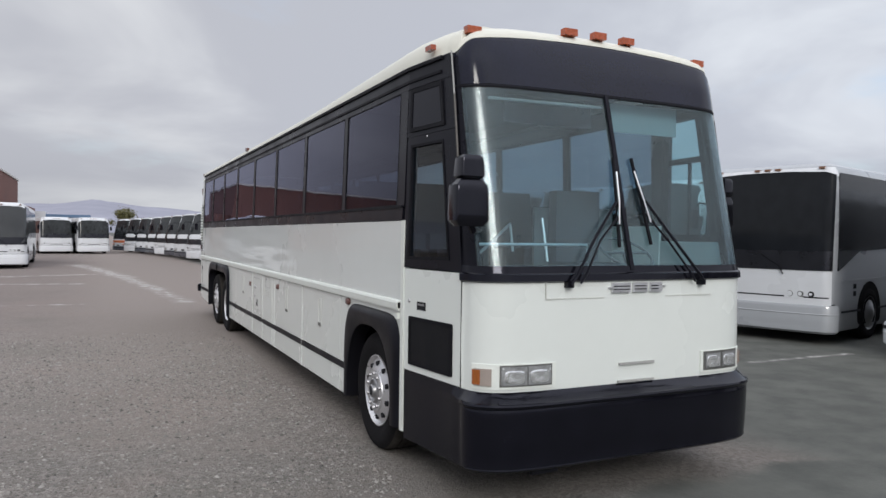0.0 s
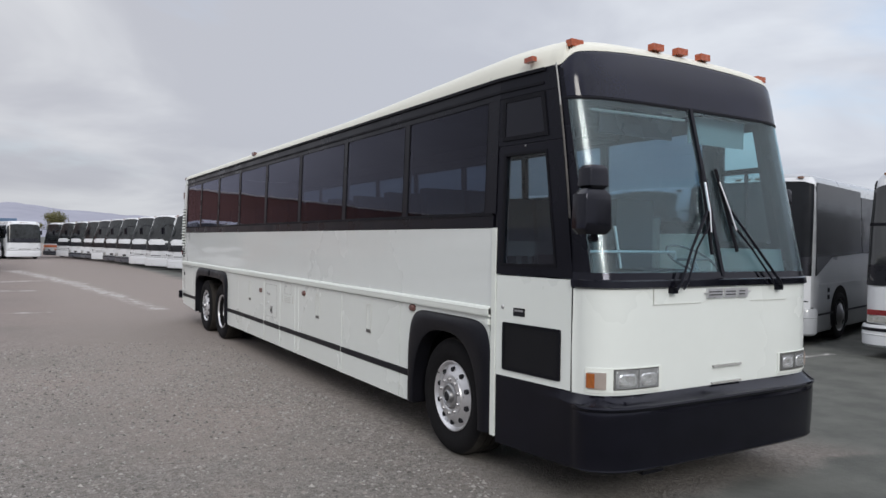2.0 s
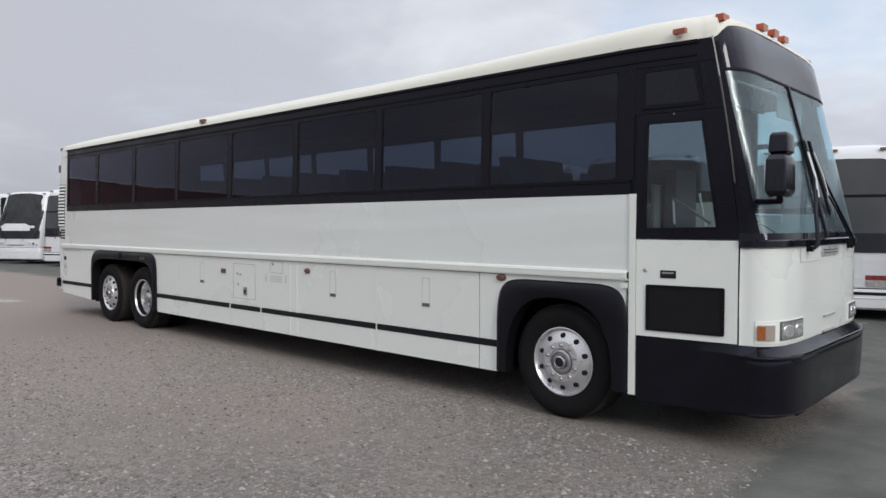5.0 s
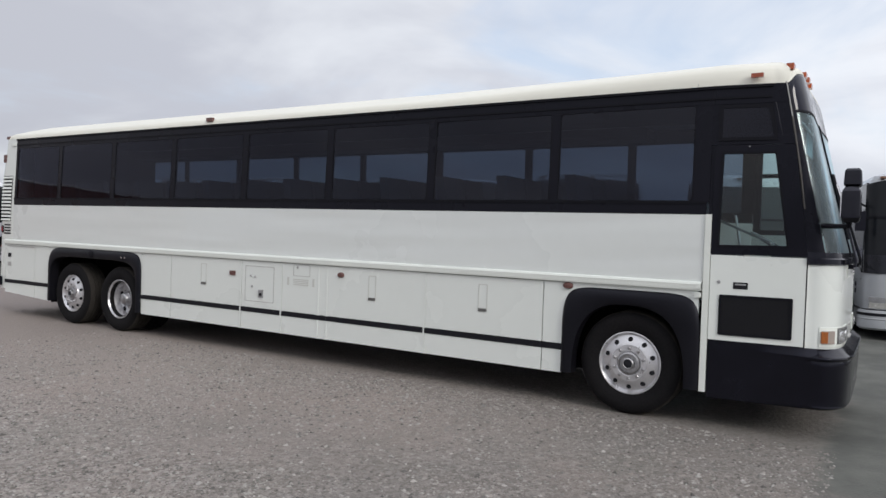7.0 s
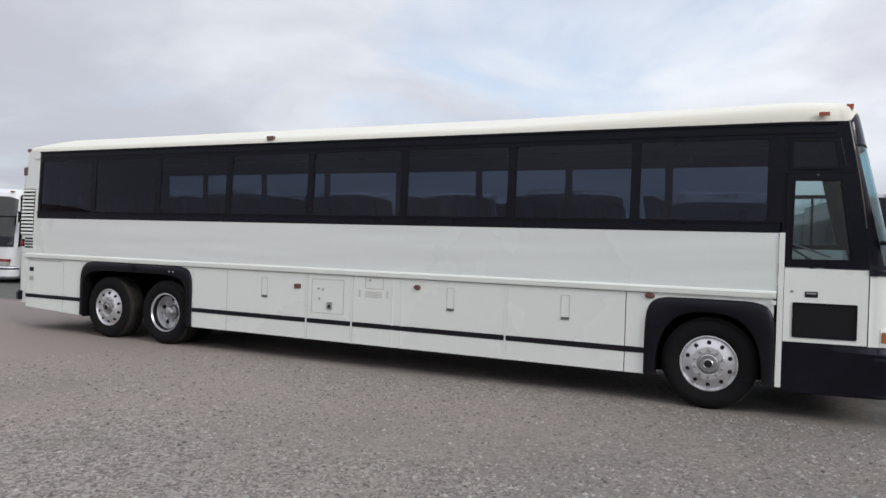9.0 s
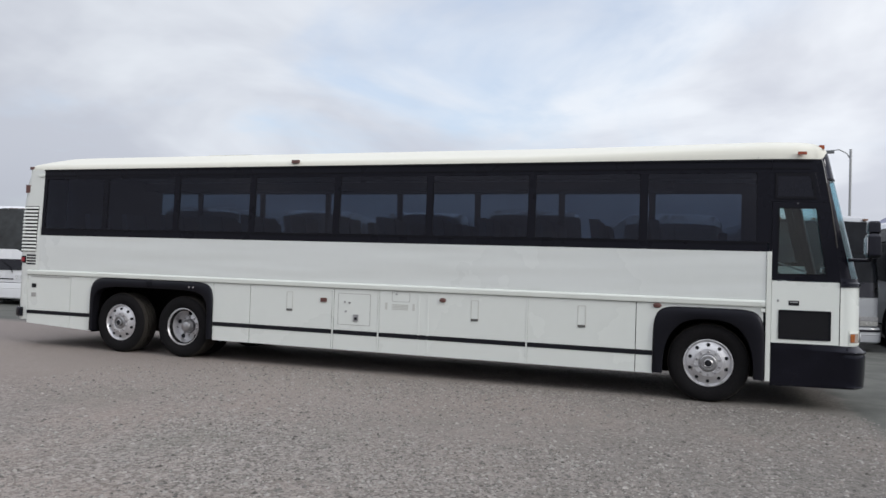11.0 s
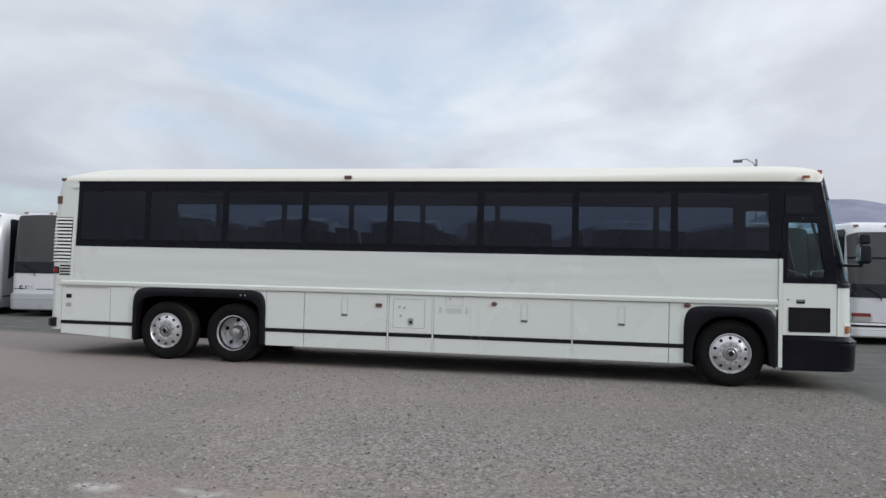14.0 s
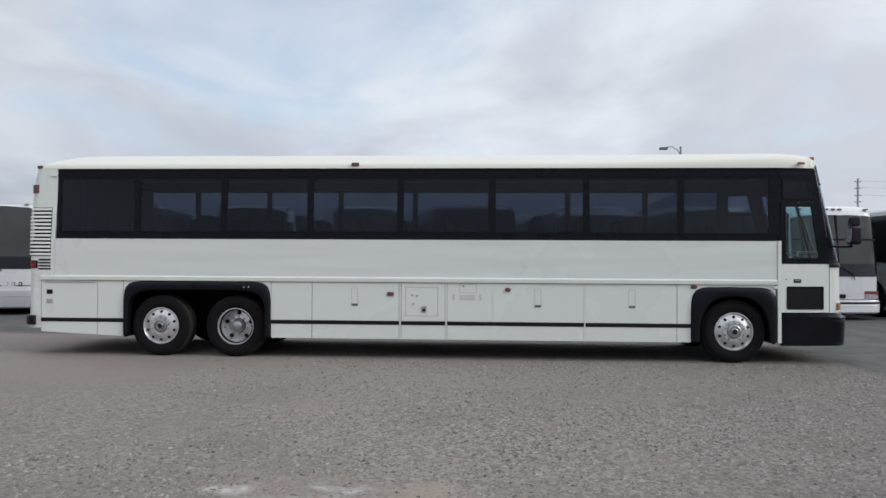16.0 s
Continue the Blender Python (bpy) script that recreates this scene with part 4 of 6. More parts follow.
def arch_panel(yc, hw, zt, e, hw2, zt2, n):
    bm = bmesh.new()
    outer, inner = [], []
    for k in range(n + 1):
        a = math.pi * k / n
        c, s = math.cos(a), math.sin(a)
        inner.append((yc + hw * math.copysign(abs(c) ** e, c), 0.34 + zt * abs(s) ** e))
        outer.append((yc + hw2 * math.copysign(abs(c) ** 0.03, c), 0.34 + zt2 * abs(s) ** 0.03))
    arch(bm, outer, inner, XR + 0.001, XR + 0.04)
    return bm


both("arch_panel", lambda: arch_panel(5.73, 0.645, 0.855, 0.28, 0.66, 0.90, 28), CREAM)
both("arch_panel", lambda: arch_panel(14.38, 1.225, 0.895, 0.2, 1.238, 0.905, 40), CREAM)
both("wheel_arch", front_arch, ARCHBLACK, "black moulded wheel arch surround")
both("wheel_arch", rear_arch, ARCHBLACK, "black moulded double wheel arch surround")
oval(14.38, 1.17, 0.07, 0.06, RUBBER, "arch_cap", "round black cap on wheel arch", XR - 0.042, 0.02)
for y in (13.50, 13.58):
    part("air_valve", boxed(XR - 0.054, XR - 0.04, y - 0.015, y + 0.012, 1.138, 1.165), CHROME, COACH, "", 0.003)
def well(x1, y0, y1):
    bm = boxed(XR + 0.05, x1, y0, y1, 0.3, 1.23)
    bm.faces.ensure_lookup_table()
    gone = [f for f in bm.faces if abs(f.normal.z + 1) < 0.01 and f.calc_center_median().z < 0.5 or f.calc_center_median().x < XR + 0.06 or f.calc_center_median().z < 0.31]
    bmesh.ops.delete(bm, geom=gone, context="FACES")
    return bm


both("wheel_well", lambda: well(XR + 0.52, 5.06, 6.40), WELL)
both("wheel_well", lambda: well(XR + 0.84, 13.13, 15.63), WELL)

for out, x in ((-1, XR + 0.065), (1, 2 * XC - XR - 0.065)):
    for y, deep in ((5.70, False), (13.745, True), (15.0, False)):
        wheel(COACH, (x, y, 0.498), deep, out)
for y in (5.70, 13.745, 15.0):
    bm = bmesh.new()
    tube(bm, [(XR + 0.3, y, 0.498), (2 * XC - XR - 0.3, y, 0.498)], 0.09, 12)
    part("axle", bm, WELL, COACH)
# inner twin tyres and mud flap behind the drive wheels
for x in (XR + 0.42, 2 * XC - XR - 0.42 - 0.28):
    bm = bmesh.new()
    lathe(bm, [(0.30, 0), (0.44, 0.01), (0.49, -0.02), (0.5, -0.05), (0.5, -0.25), (0.44, -0.29), (0.30, -0.28)], (x, 13.745, 0.498), -1, 32, close=True)
    part("twin_tyre", bm, TYRE, COACH)

# ---- window band ----
GLZ0, GLZ1 = 2.045, 2.935


def xlean(z):
    return XR + max(0, z - 1.94) * 0.031


def slanted(y0, y1, z0, z1, proud=0.0, thick=0.04):
    def make():
        bm = boxed(0, thick, y0, y1, z0, z1)
        for v in bm.verts:
            v.co.x += xlean(v.co.z) - proud
        return bm
    return make


both("window_rail", slanted(5.04, 16.775, 1.94, 2.05, 0.004), BLACK, "black rail under the side windows", 0.006)
both("window_lip", slanted(5.04, 16.775, 2.035, 2.055, 0.016, 0.03), RUBBER, "", 0.004)
both("cant_rail", slanted(5.0, 16.775, 2.93, 3.097, 0.004), BLACK, "black rail over the side windows", 0.006)
both("drip_rail", slanted(5.0, 16.775, 3.07, 3.095, 0.022, 0.03), RUBBER, "", 0.004)
both("drip_rail", slanted(5.0, 16.775, 2.975, 2.995, 0.014, 0.03), RUBBER, "", 0.004)


def door_cant_rail():
    bm = bmesh.new()
    prism(bm, [(4.998, 2.93), (4.998, 3.097), (side_edge(3.097), 3.097), (side_edge(2.93), 2.93)], -0.004, 0.036)
    for v in bm.verts:
        v.co.x += xlean(v.co.z)
    return warp(bm)


both("cant_rail", door_cant_rail, BLACK, "", 0.006)
both("drip_rail", lambda: warp(slanted(4.53, 4.998, 3.07, 3.095, 0.022, 0.03)()), RUBBER, "", 0.004)
both("drip_rail", lambda: warp(slanted(4.54, 4.998, 2.975, 2.995, 0.014, 0.03)()), RUBBER, "", 0.004)
PILLARS = [15.40, 13.94, 12.50, 11.02, 9.53, 8.03, 6.54, 5.09]
for y in PILLARS:
    w = 0.045 if y > 5.2 else 0.075
    both("window_pillar", slanted(y - w, y + w, 2.045, 2.94, 0.002), BLACK, "", 0.006)
both("window_pillar", slanted(16.72, 16.775, 2.045, 2.94, 0.004), BLACK, "", 0.006)
bounds = [16.72] + PILLARS
for a, b in zip(bounds, bounds[1:]):
    y1, y0 = a - (0.045 if a < 16 else 0), b + 0.045 if b > 5.2 else b + 0.075

    def pane(y0=y0, y1=y1):
        bm = slanted(y0, y1, 2.05, 2.935, -0.004, 0.006)()
        return bm

    for made in (pane(), flip(pane())):
        glazed(part("side_window", made, TINT, COACH, "dark tinted side window pane", smooth=False), (XC, (y0 + y1) / 2))

    def gasket(y0=y0, y1=y1):
        bm = bmesh.new()
        ring(bm, rounded(y0 - 0.005, y1 + 0.005, 2.04, 2.94, 0.05, 3), rounded(y0 + 0.008, y1 - 0.008, 2.062, 2.925, 0.03, 3), -0.003, 0.03)
        for v in bm.verts:
            v.co.x += xlean(v.co.z)
        return bm

    both("window_gasket", gasket, RUBBER)

# ---- entrance door ----
bm = bmesh.new()
outer = [(4.985, 1.585), (4.985, 2.56), (side_edge(2.56), 2.56), (side_edge(1.585), 1.585)]
inner = [(4.925, 1.655), (4.915, 2.49), (4.485, 2.49), (4.36, 1.665)]
ring(bm, outer, inner, -0.006, 0.045)
for v in bm.verts:
    v.co.x += xlean(v.co.z)
warp(bm)
DOOR = part("entrance_door", bm, BLACK, COACH, "black framed entrance door with cream lower half", bevel=0.006)
bm = bmesh.new()
prism(bm, [(y, z) for y, z in inner], 0.008, 0.014)
for v in bm.verts:
    v.co.x += xlean(v.co.z)
warp(bm)
glazed(part("door_glass", bm, DOORGLASS, DOOR, "clear door glass", smooth=False), (XC, 4.7)).visible_shadow = False
bm = bmesh.new()
ring(bm, [(4.935, 1.645), (4.925, 2.50), (4.478, 2.50), (4.35, 1.655)], [(4.915, 1.667), (4.905, 2.48), (4.492, 2.48), (4.372, 1.677)], -0.012, 0.01)
for v in bm.verts:
    v.co.x += xlean(v.co.z)
warp(bm)
part("door_gasket", bm, RUBBER, DOOR)
part("door_panel", warp(boxed(XR - 0.004, XR + 0.045, 4.212, 4.98, 0.812, 1.575)), CREAM, DOOR, "cream white lower door panel", 0.006)
part("door_seal", warp(boxed(XR - 0.003, XR + 0.03, 4.201, 4.210, 0.812, 1.575)), RUBBER, DOOR, "thin black door seal")
part("step_grille", warp(boxed(XR - 0.010, XR + 0.03, 4.31, 4.89, 0.868, 1.215)), GRILLE, DOOR, "flat black mesh grille panel", 0.004)
bm = bmesh.new()
ring(bm, rounded(4.303, 4.897, 0.861, 1.222, 0.012, 2), rounded(4.325, 4.875, 0.883, 1.20, 0.008, 2), XR - 0.015, XR + 0.01)
part("grille_frame", warp(bm), RUBBER, DOOR)
part("door_handle", warp(boxed(XR - 0.008, XR + 0.02, 4.665, 4.785, 1.278, 1.338)), HOLE, DOOR, "dark recessed door handle", 0.012)
part("handle_grip", warp(boxed(XR - 0.012, XR + 0.01, 4.68, 4.77, 1.312, 1.326)), STEEL, DOOR, "", 0.004)
# black wall over the door with its small dark window
bm = bmesh.new()
prism(bm, [(5.02, 2.565), (5.02, 2.94), (side_edge(2.94), 2.94), (side_edge(2.565), 2.565)], 0, 0.05)
for v in bm.verts:
    v.co.x += xlean(v.co.z)
warp(bm)
part("door_header", bm, BLACK, COACH, "black panel above the door", 0.006)
bm = bmesh.new()
ring(bm, [(4.96, 2.60), (4.96, 2.92), (4.53, 2.92), (4.475, 2.60)], [(4.93, 2.63), (4.93, 2.89), (4.56, 2.89), (4.51, 2.63)], -0.01, 0.01)
for v in bm.verts:
    v.co.x += xlean(v.co.z)
warp(bm)
part("header_frame", bm, RUBBER, COACH, bevel=0.004)
bm = bmesh.new()
prism(bm, [(4.94, 2.62), (4.94, 2.90), (4.55, 2.90), (4.50, 2.62)], -0.004, 0.004)
for v in bm.verts:
    v.co.x += xlean(v.co.z)
warp(bm)
part("header_window", bm, DOORPANE, COACH, "small dark window above door")
oval(4.70, 2.545, 0.009, 0.009, STEEL, "door_screw", "", XR + 0.018 + drawn_in(4.70), 0.012)
part("door_post", slanted(4.988, 5.016, 1.938, 2.56, -0.006)(), BLACK, COACH)
# front pillar on both sides, dark with a lighter inner edge
def pillar():
    bm = bmesh.new()
    path = [p for p in NOSE if p[0] < XC and p[1] > 4.06]
    sweep(bm, path, [(0.006, 1.58), (0.006, 2.0), (0.006, 2.5), (0.006, 3.07), (-0.05, 3.07), (-0.05, 1.58)], lean)
    return bm


both("front_pillar", pillar, BLACK, "sloping black front pillar", 0.006)


def pillar_sheen_trim(heights, r=0.008):
    bm = bmesh.new()
    tube(bm, [(xlean(z) + drawn_in(side_edge(z)) + 0.002, side_edge(z) - 0.005, z) for z in heights], r, 6)
    return bm


# the lower strip stands in for the reflection on the glossy pillar edge
both("pillar_sheen_trim", lambda: pillar_sheen_trim((2.0, 2.2, 2.4, 2.6, 2.8)), PILLARSHEEN, "dull strip imitating the reflection down the front pillar edge")
both("pillar_cap", lambda: pillar_sheen_trim((2.8, 2.95, 3.11), 0.006), GREYPLATE, "pale upper end of the pillar strip")
# driver's side wall
part("driver_wall", flip(warp(boxed(XR, XR + 0.045, 4.205, 5.04, 0.825, 1.8))), CREAM, COACH)
bm = bmesh.new()
ring(bm, [(5.03, 1.8), (5.03, 2.94), (4.205 + lean(2.94), 2.94), (4.205 + lean(1.8), 1.8)], [(4.95, 1.86), (4.95, 2.86), (4.60, 2.86), (4.38, 1.86)], XR, XR + 0.04)
part("driver_window_frame", flip(warp(bm)), BLACK, COACH)
bm = bmesh.new()
box(bm, XR + 0.01, XR + 0.03, 4.66, 4.69, 1.86, 2.48)
part("driver_window_bar", flip(warp(bm)), BLACK, COACH)
part("driver_window_bar", flip(warp(boxed(XR + 0.006, XR + 0.034, 4.42, 4.96, 2.48, 2.53))), BLACK, COACH)
bm = bmesh.new()
prism(bm, [(4.95, 1.86), (4.95, 2.86), (4.60, 2.86), (4.38, 1.86)], XR + 0.015, XR + 0.02)
glazed(part("driver_window", flip(warp(bm)), DOORGLASS, COACH, smooth=False), (XC, 4.7)).visible_shadow = False

# ---- bumper ----
bm = bmesh.new()
prof = [(0.0, 0.806), (0.006, 0.806), (0.07, 0.748), (0.086, 0.742), (0.092, 0.730), (0.088, 0.716), (0.076, 0.706), (0.080, 0.69), (0.081, 0.64), (0.074, 0.42), (0.066, 0.325), (0.070, 0.312), (0.060, 0.298), (0.035, 0.287), (0.0, 0.285), (-0.06, 0.285), (-0.06, 0.806)]


def scaled(p):
    """The bumper stands flush with the flank and swells out round the corner."""
    x, y, nx, ny = p
    return min(1.0, max(0.02, (4.26 - y) / 0.18))


rows = []
side = [(XR + drawn_in(y) - 0.002, y, -1, -0.1) for y in (4.975, 4.6, 4.32)]
fine = side + NOSE + [(2 * XC - x, y, -nx, ny) for x, y, nx, ny in reversed(side)]
for p in fine:
    x, y, nx, ny = p
    k = scaled(p)
    rows.append([bm.verts.new((x + nx * o * (k if o > 0 else 1), y + ny * o * (k if o > 0 else 1), z)) for o, z in prof])
for u, v in zip(rows, rows[1:]):
    for k in range(len(prof)):
        j = (k + 1) % len(prof)
        bm.faces.new((u[k], v[k], v[j], u[j]))
bm.faces.new(rows[0]), bm.faces.new(rows[-1][::-1])
part("front_bumper", bm, BUMPER, COACH, "deep black wrap-around front bumper")
part("tow_eye", boxed(2.55, 2.75, 3.9, 3.98, 0.262, 0.288), RUBBER, COACH, "", 0.006)

# ---- nose fittings ----
for s in (0, 1):
    def side(bm, s=s):
        return flip(bm) if s else bm

    def wrap(x0, x1, z0, z1, o0, o1, steps=24):
        """A plate that follows the nose between two x."""
        bm = bmesh.new()
        path = []
        for k in range(steps + 1):
            x = x0 + (x1 - x0) * k / steps
            for p, q in zip(NOSE[1:], NOSE[2:]):
                if p[0] <= x <= q[0] + 1e-9 and q[0] <= XC + 0.001:
                    f = (x - p[0]) / max(q[0] - p[0], 1e-9)
                    path.append(tuple(a + (b - a) * f for a, b in zip(p, q)))
                    break
        sweep(bm, path, [(o1, z0), (o1, z1), (o0, z1), (o0, z0)])
        return bm

    bezel = part("lamp_bezel", side(wrap(2.202, 2.735, 0.825, 0.992, -0.02, 0.010)), TRIM, COACH, "white lamp surround", 0.004)
    part("lamp_recess", side(wrap(2.335, 2.705, 0.845, 0.985, -0.02, 0.0145)), DARKSTEEL, bezel)
    for x in (2.345, 2.525):
        bm = wrap(x, x + 0.17, 0.855, 0.975, 0.0, 0.020, 4)
        lamp = part("headlamp", side(bm), LAMPGLASS, bezel, "rectangular clear headlamp", 0.008)
        bm = bmesh.new()
        lathe(bm, [(1.0, 0.0), (0.96, 0.5), (0.8, 0.85), (0.4, 0.5), (0.0, 0.3)], (0, 0, 0), -1, 28)
        for v in bm.verts:
            r = math.hypot(v.co.y, v.co.z) or 1.0
            cy, cz = v.co.y / r, v.co.z / r
            px = x + 0.083 + 0.070 * r * math.copysign(abs(cy) ** 0.5, cy)
            v.co = Vector((px, nose_y(px) - 0.021 + 0.007 * v.co.x, 0.908 + 0.044 * r * math.copysign(abs(cz) ** 0.5, cz)))
        part("reflector", side(bm), REFLECTOR, lamp, "bright chrome reflector")
    signal = part("turn_signal", side(wrap(2.211, 2.29, 0.85, 0.962, -0.01, 0.020, 12)), CLEARLENS, bezel, "clear and amber corner turn signal", 0.008)
    part("amber_lens", side(wrap(2.207, 2.236, 0.858, 0.955, -0.01, 0.024, 8)), AMBER, signal, "amber side lens", 0.006)
for x0, x1, z0, z1 in ((3.265, 3.575, 0.935, 0.952), (3.255, 3.575, 0.813, 0.827)):
    part("grab_slot", boxed(x0, x1, 3.909, 3.95, z0, z1), GREYPLATE, COACH, "thin pale slot", 0.004)
for x0, x1, z0, z1 in ((2.65, 3.13, 1.409, 1.415), (2.65, 2.656, 1.416, 1.525), (3.68, 4.12, 1.409, 1.415)):
    bm = bmesh.new()
    box(bm, x0, x1, 3.9225, 3.95, z0, z1)
    part("access_flap_seam", bm, STENCIL, COACH)
# maker's badge as plain shapes
for x0, x1, z0, z1 in ((3.19, 3.35, 1.444, 1.512), (3.375, 3.50, 1.444, 1.512), (3.525, 3.635, 1.444, 1.512), (3.165, 3.19, 1.474, 1.484), (3.635, 3.67, 1.48, 1.488)):
    part("badge_bar", boxed(x0, x1, 3.908, 3.93, z0, z1), ALLOY, COACH, "bright metal badge bar", 0.004)
for x0, x1 in ((3.20, 3.34), (3.385, 3.49), (3.535, 3.60)):
    for z in (1.463, 1.485):
        part("badge_line", boxed(x0, x1, 3.9055, 3.91, z, z + 0.007), STRIP, COACH)

# wipers: a pair of rods each and a blade
for px, bx0, bx1, bz0, bz1 in ((2.82, 3.285, 3.35, 1.76, 2.40), (4.0, 3.575, 3.515, 1.78, 2.41)):
    def on(x, z, off=0.03):
        return (x, 3.925 + lean(z) + 0.05 * max(0.0, (z - 1.55) / 1.3) - off, z)
    bm = bmesh.new()
    mx, mz = (bx0 + bx1) / 2, (bz0 + bz1) / 2
    s = 1 if px < XC else -1
    tube(bm, [on(px, 1.51, 0.05), on(px + s * 0.04, 1.56, 0.06), on(px + s * 0.22, 1.80, 0.055), on(mx - s * 0.02, mz, 0.045)], 0.011, 6)
    tube(bm, [on(px + s * 0.08, 1.515, 0.045), on(px + s * 0.12, 1.57, 0.055), on(px + s * 0.28, 1.80, 0.05), on(mx - s * 0.005, mz - 0.09, 0.04)], 0.008, 6)
    W = part("wiper", bm, BLACK, COACH, "black twin-rod windscreen wiper")
    bm = bmesh.new()
    tube(bm, [on(bx0, bz0, 0.02), on(mx, mz, 0.022), on(bx1, bz1, 0.02)], 0.014, 6)
    part("wiper_blade", bm, RUBBER, W)
    bm = bmesh.new()
    tube(bm, [on(bx0 + 0.01, bz0 + 0.16, 0.04), on(mx, mz, 0.05), on(bx1 - 0.005, bz1 - 0.1, 0.036)], 0.01, 6)
    part("blade_frame", bm, CHROME, W, "bright metal wiper blade frame")
    bm = bmesh.new()
    box(bm, px - 0.022, px + 0.03, 3.885, 3.93, 1.487, 1.527)
    part("wiper_pivot", bm, BLACK, W, bevel=0.012)

# mirrors on short arms
def mirror(s, back=0.0):
    def shaped(x0, x1, y0, y1, z0, z1, taper, e):
        """A rounded housing, fuller towards its foot."""
        if s:
            x0, y0 = x1 - 0.6 * (x1 - x0), y1 - 0.7 * (y1 - y0)
        bm = bmesh.new()
        rows, n = [], 20
        for i in range(9):
            f = i / 8
            z = z0 + (z1 - z0) * f
            k = (1 - abs(2 * f - 1) ** 12) ** 0.3 * (1 - taper * f)
            k = max(k, (0.72 if i == 0 else 0.66) if i in (0, 8) else 0)
            row = []
            for j in range(n):
                a = 2 * math.pi * j / n
                c, q = math.cos(a), math.sin(a)
                row.append(bm.verts.new(((x0 + x1) / 2 + (x1 - x0) / 2 * k * math.copysign(abs(c) ** e, c), (y0 + y1) / 2 + back + (y1 - y0) / 2 * k * math.copysign(abs(q) ** e, q), z)))
            rows.append(row)
        for u, v in zip(rows, rows[1:]):
            for j in range(n):
                bm.faces.new((u[j], u[(j + 1) % n], v[(j + 1) % n], v[j]))
        bm.faces.new(rows[0][::-1]), bm.faces.new(rows[-1])
        return flip(bm) if s else bm

    M = part("mirror", shaped(1.93, 2.165, 3.82, 3.965, 1.885, 2.175, 0.07, 0.2), MIRRORCASE, COACH, "black two-part outside mirror on arm")
    part("mirror_top", shaped(1.965, 2.135, 3.82, 3.955, 2.175, 2.325, 0.12, 0.2), MIRRORCASE, M)
    bm = boxed(2.045 if s else 1.965, 2.135, 3.962 + back, 3.969 + back, 1.93, 2.13)
    part("mirror_glass", flip(bm) if s else bm, CHROME, M, "mirror glass")
    bm = bmesh.new()
    tube(bm, [(2.24, 4.11 + 0.6 * back, 1.86), (2.18, 4.0 + back, 1.857), (2.09, 3.905 + back, 1.857), (2.06, 3.9 + back, 1.93)], 0.022, 8)
    part("mirror_arm", flip(bm) if s else bm, BLACK, M)


mirror(0)
mirror(1, 0.42)

# ---- tail ----
def tail_path(r=0.15, y=17.28):
    pts = [(XR, 16.806, -1, 0), (XR, y - r, -1, 0)]
    for k in range(1, 8):
        a = radians(90 * k / 7)
        pts.append((XR + r - r * math.cos(a), y - r + r * math.sin(a), -math.cos(a), math.sin(a)))
    return pts + [(2 * XC - x, yy, -nx, ny) for x, yy, nx, ny in reversed(pts)]


TAIL = tail_path()


def tail_lean(z):
    return -0.10 * max(0, z - 2.2) ** 1.3


for name, z0, z1 in (("tail_panel", 1.328, 3.098), ("tail_panel", 0.45, 1.324)):
    bm = bmesh.new()
    path = TAIL if z0 > 1 else [(p[0], max(p[1], 17.03), p[2], p[3]) for p in TAIL]
    n = 8
    zs = [z0 + (z1 - z0) * k / n for k in range(n + 1)]
    sweep(bm, path, [(0, z) for z in zs] + [(-0.05, z1), (-0.05, z0)], tail_lean if z0 > 1 else None)
    if z0 > 1:
        for v in bm.verts:
            if v.co.z > 1.94 and v.co.y < 17.2:
                v.co.x += (0.031 if v.co.x < XC else -0.031) * (v.co.z - 1.94)
    part(name, bm, CREAM, COACH, "cream white rounded tail panel")
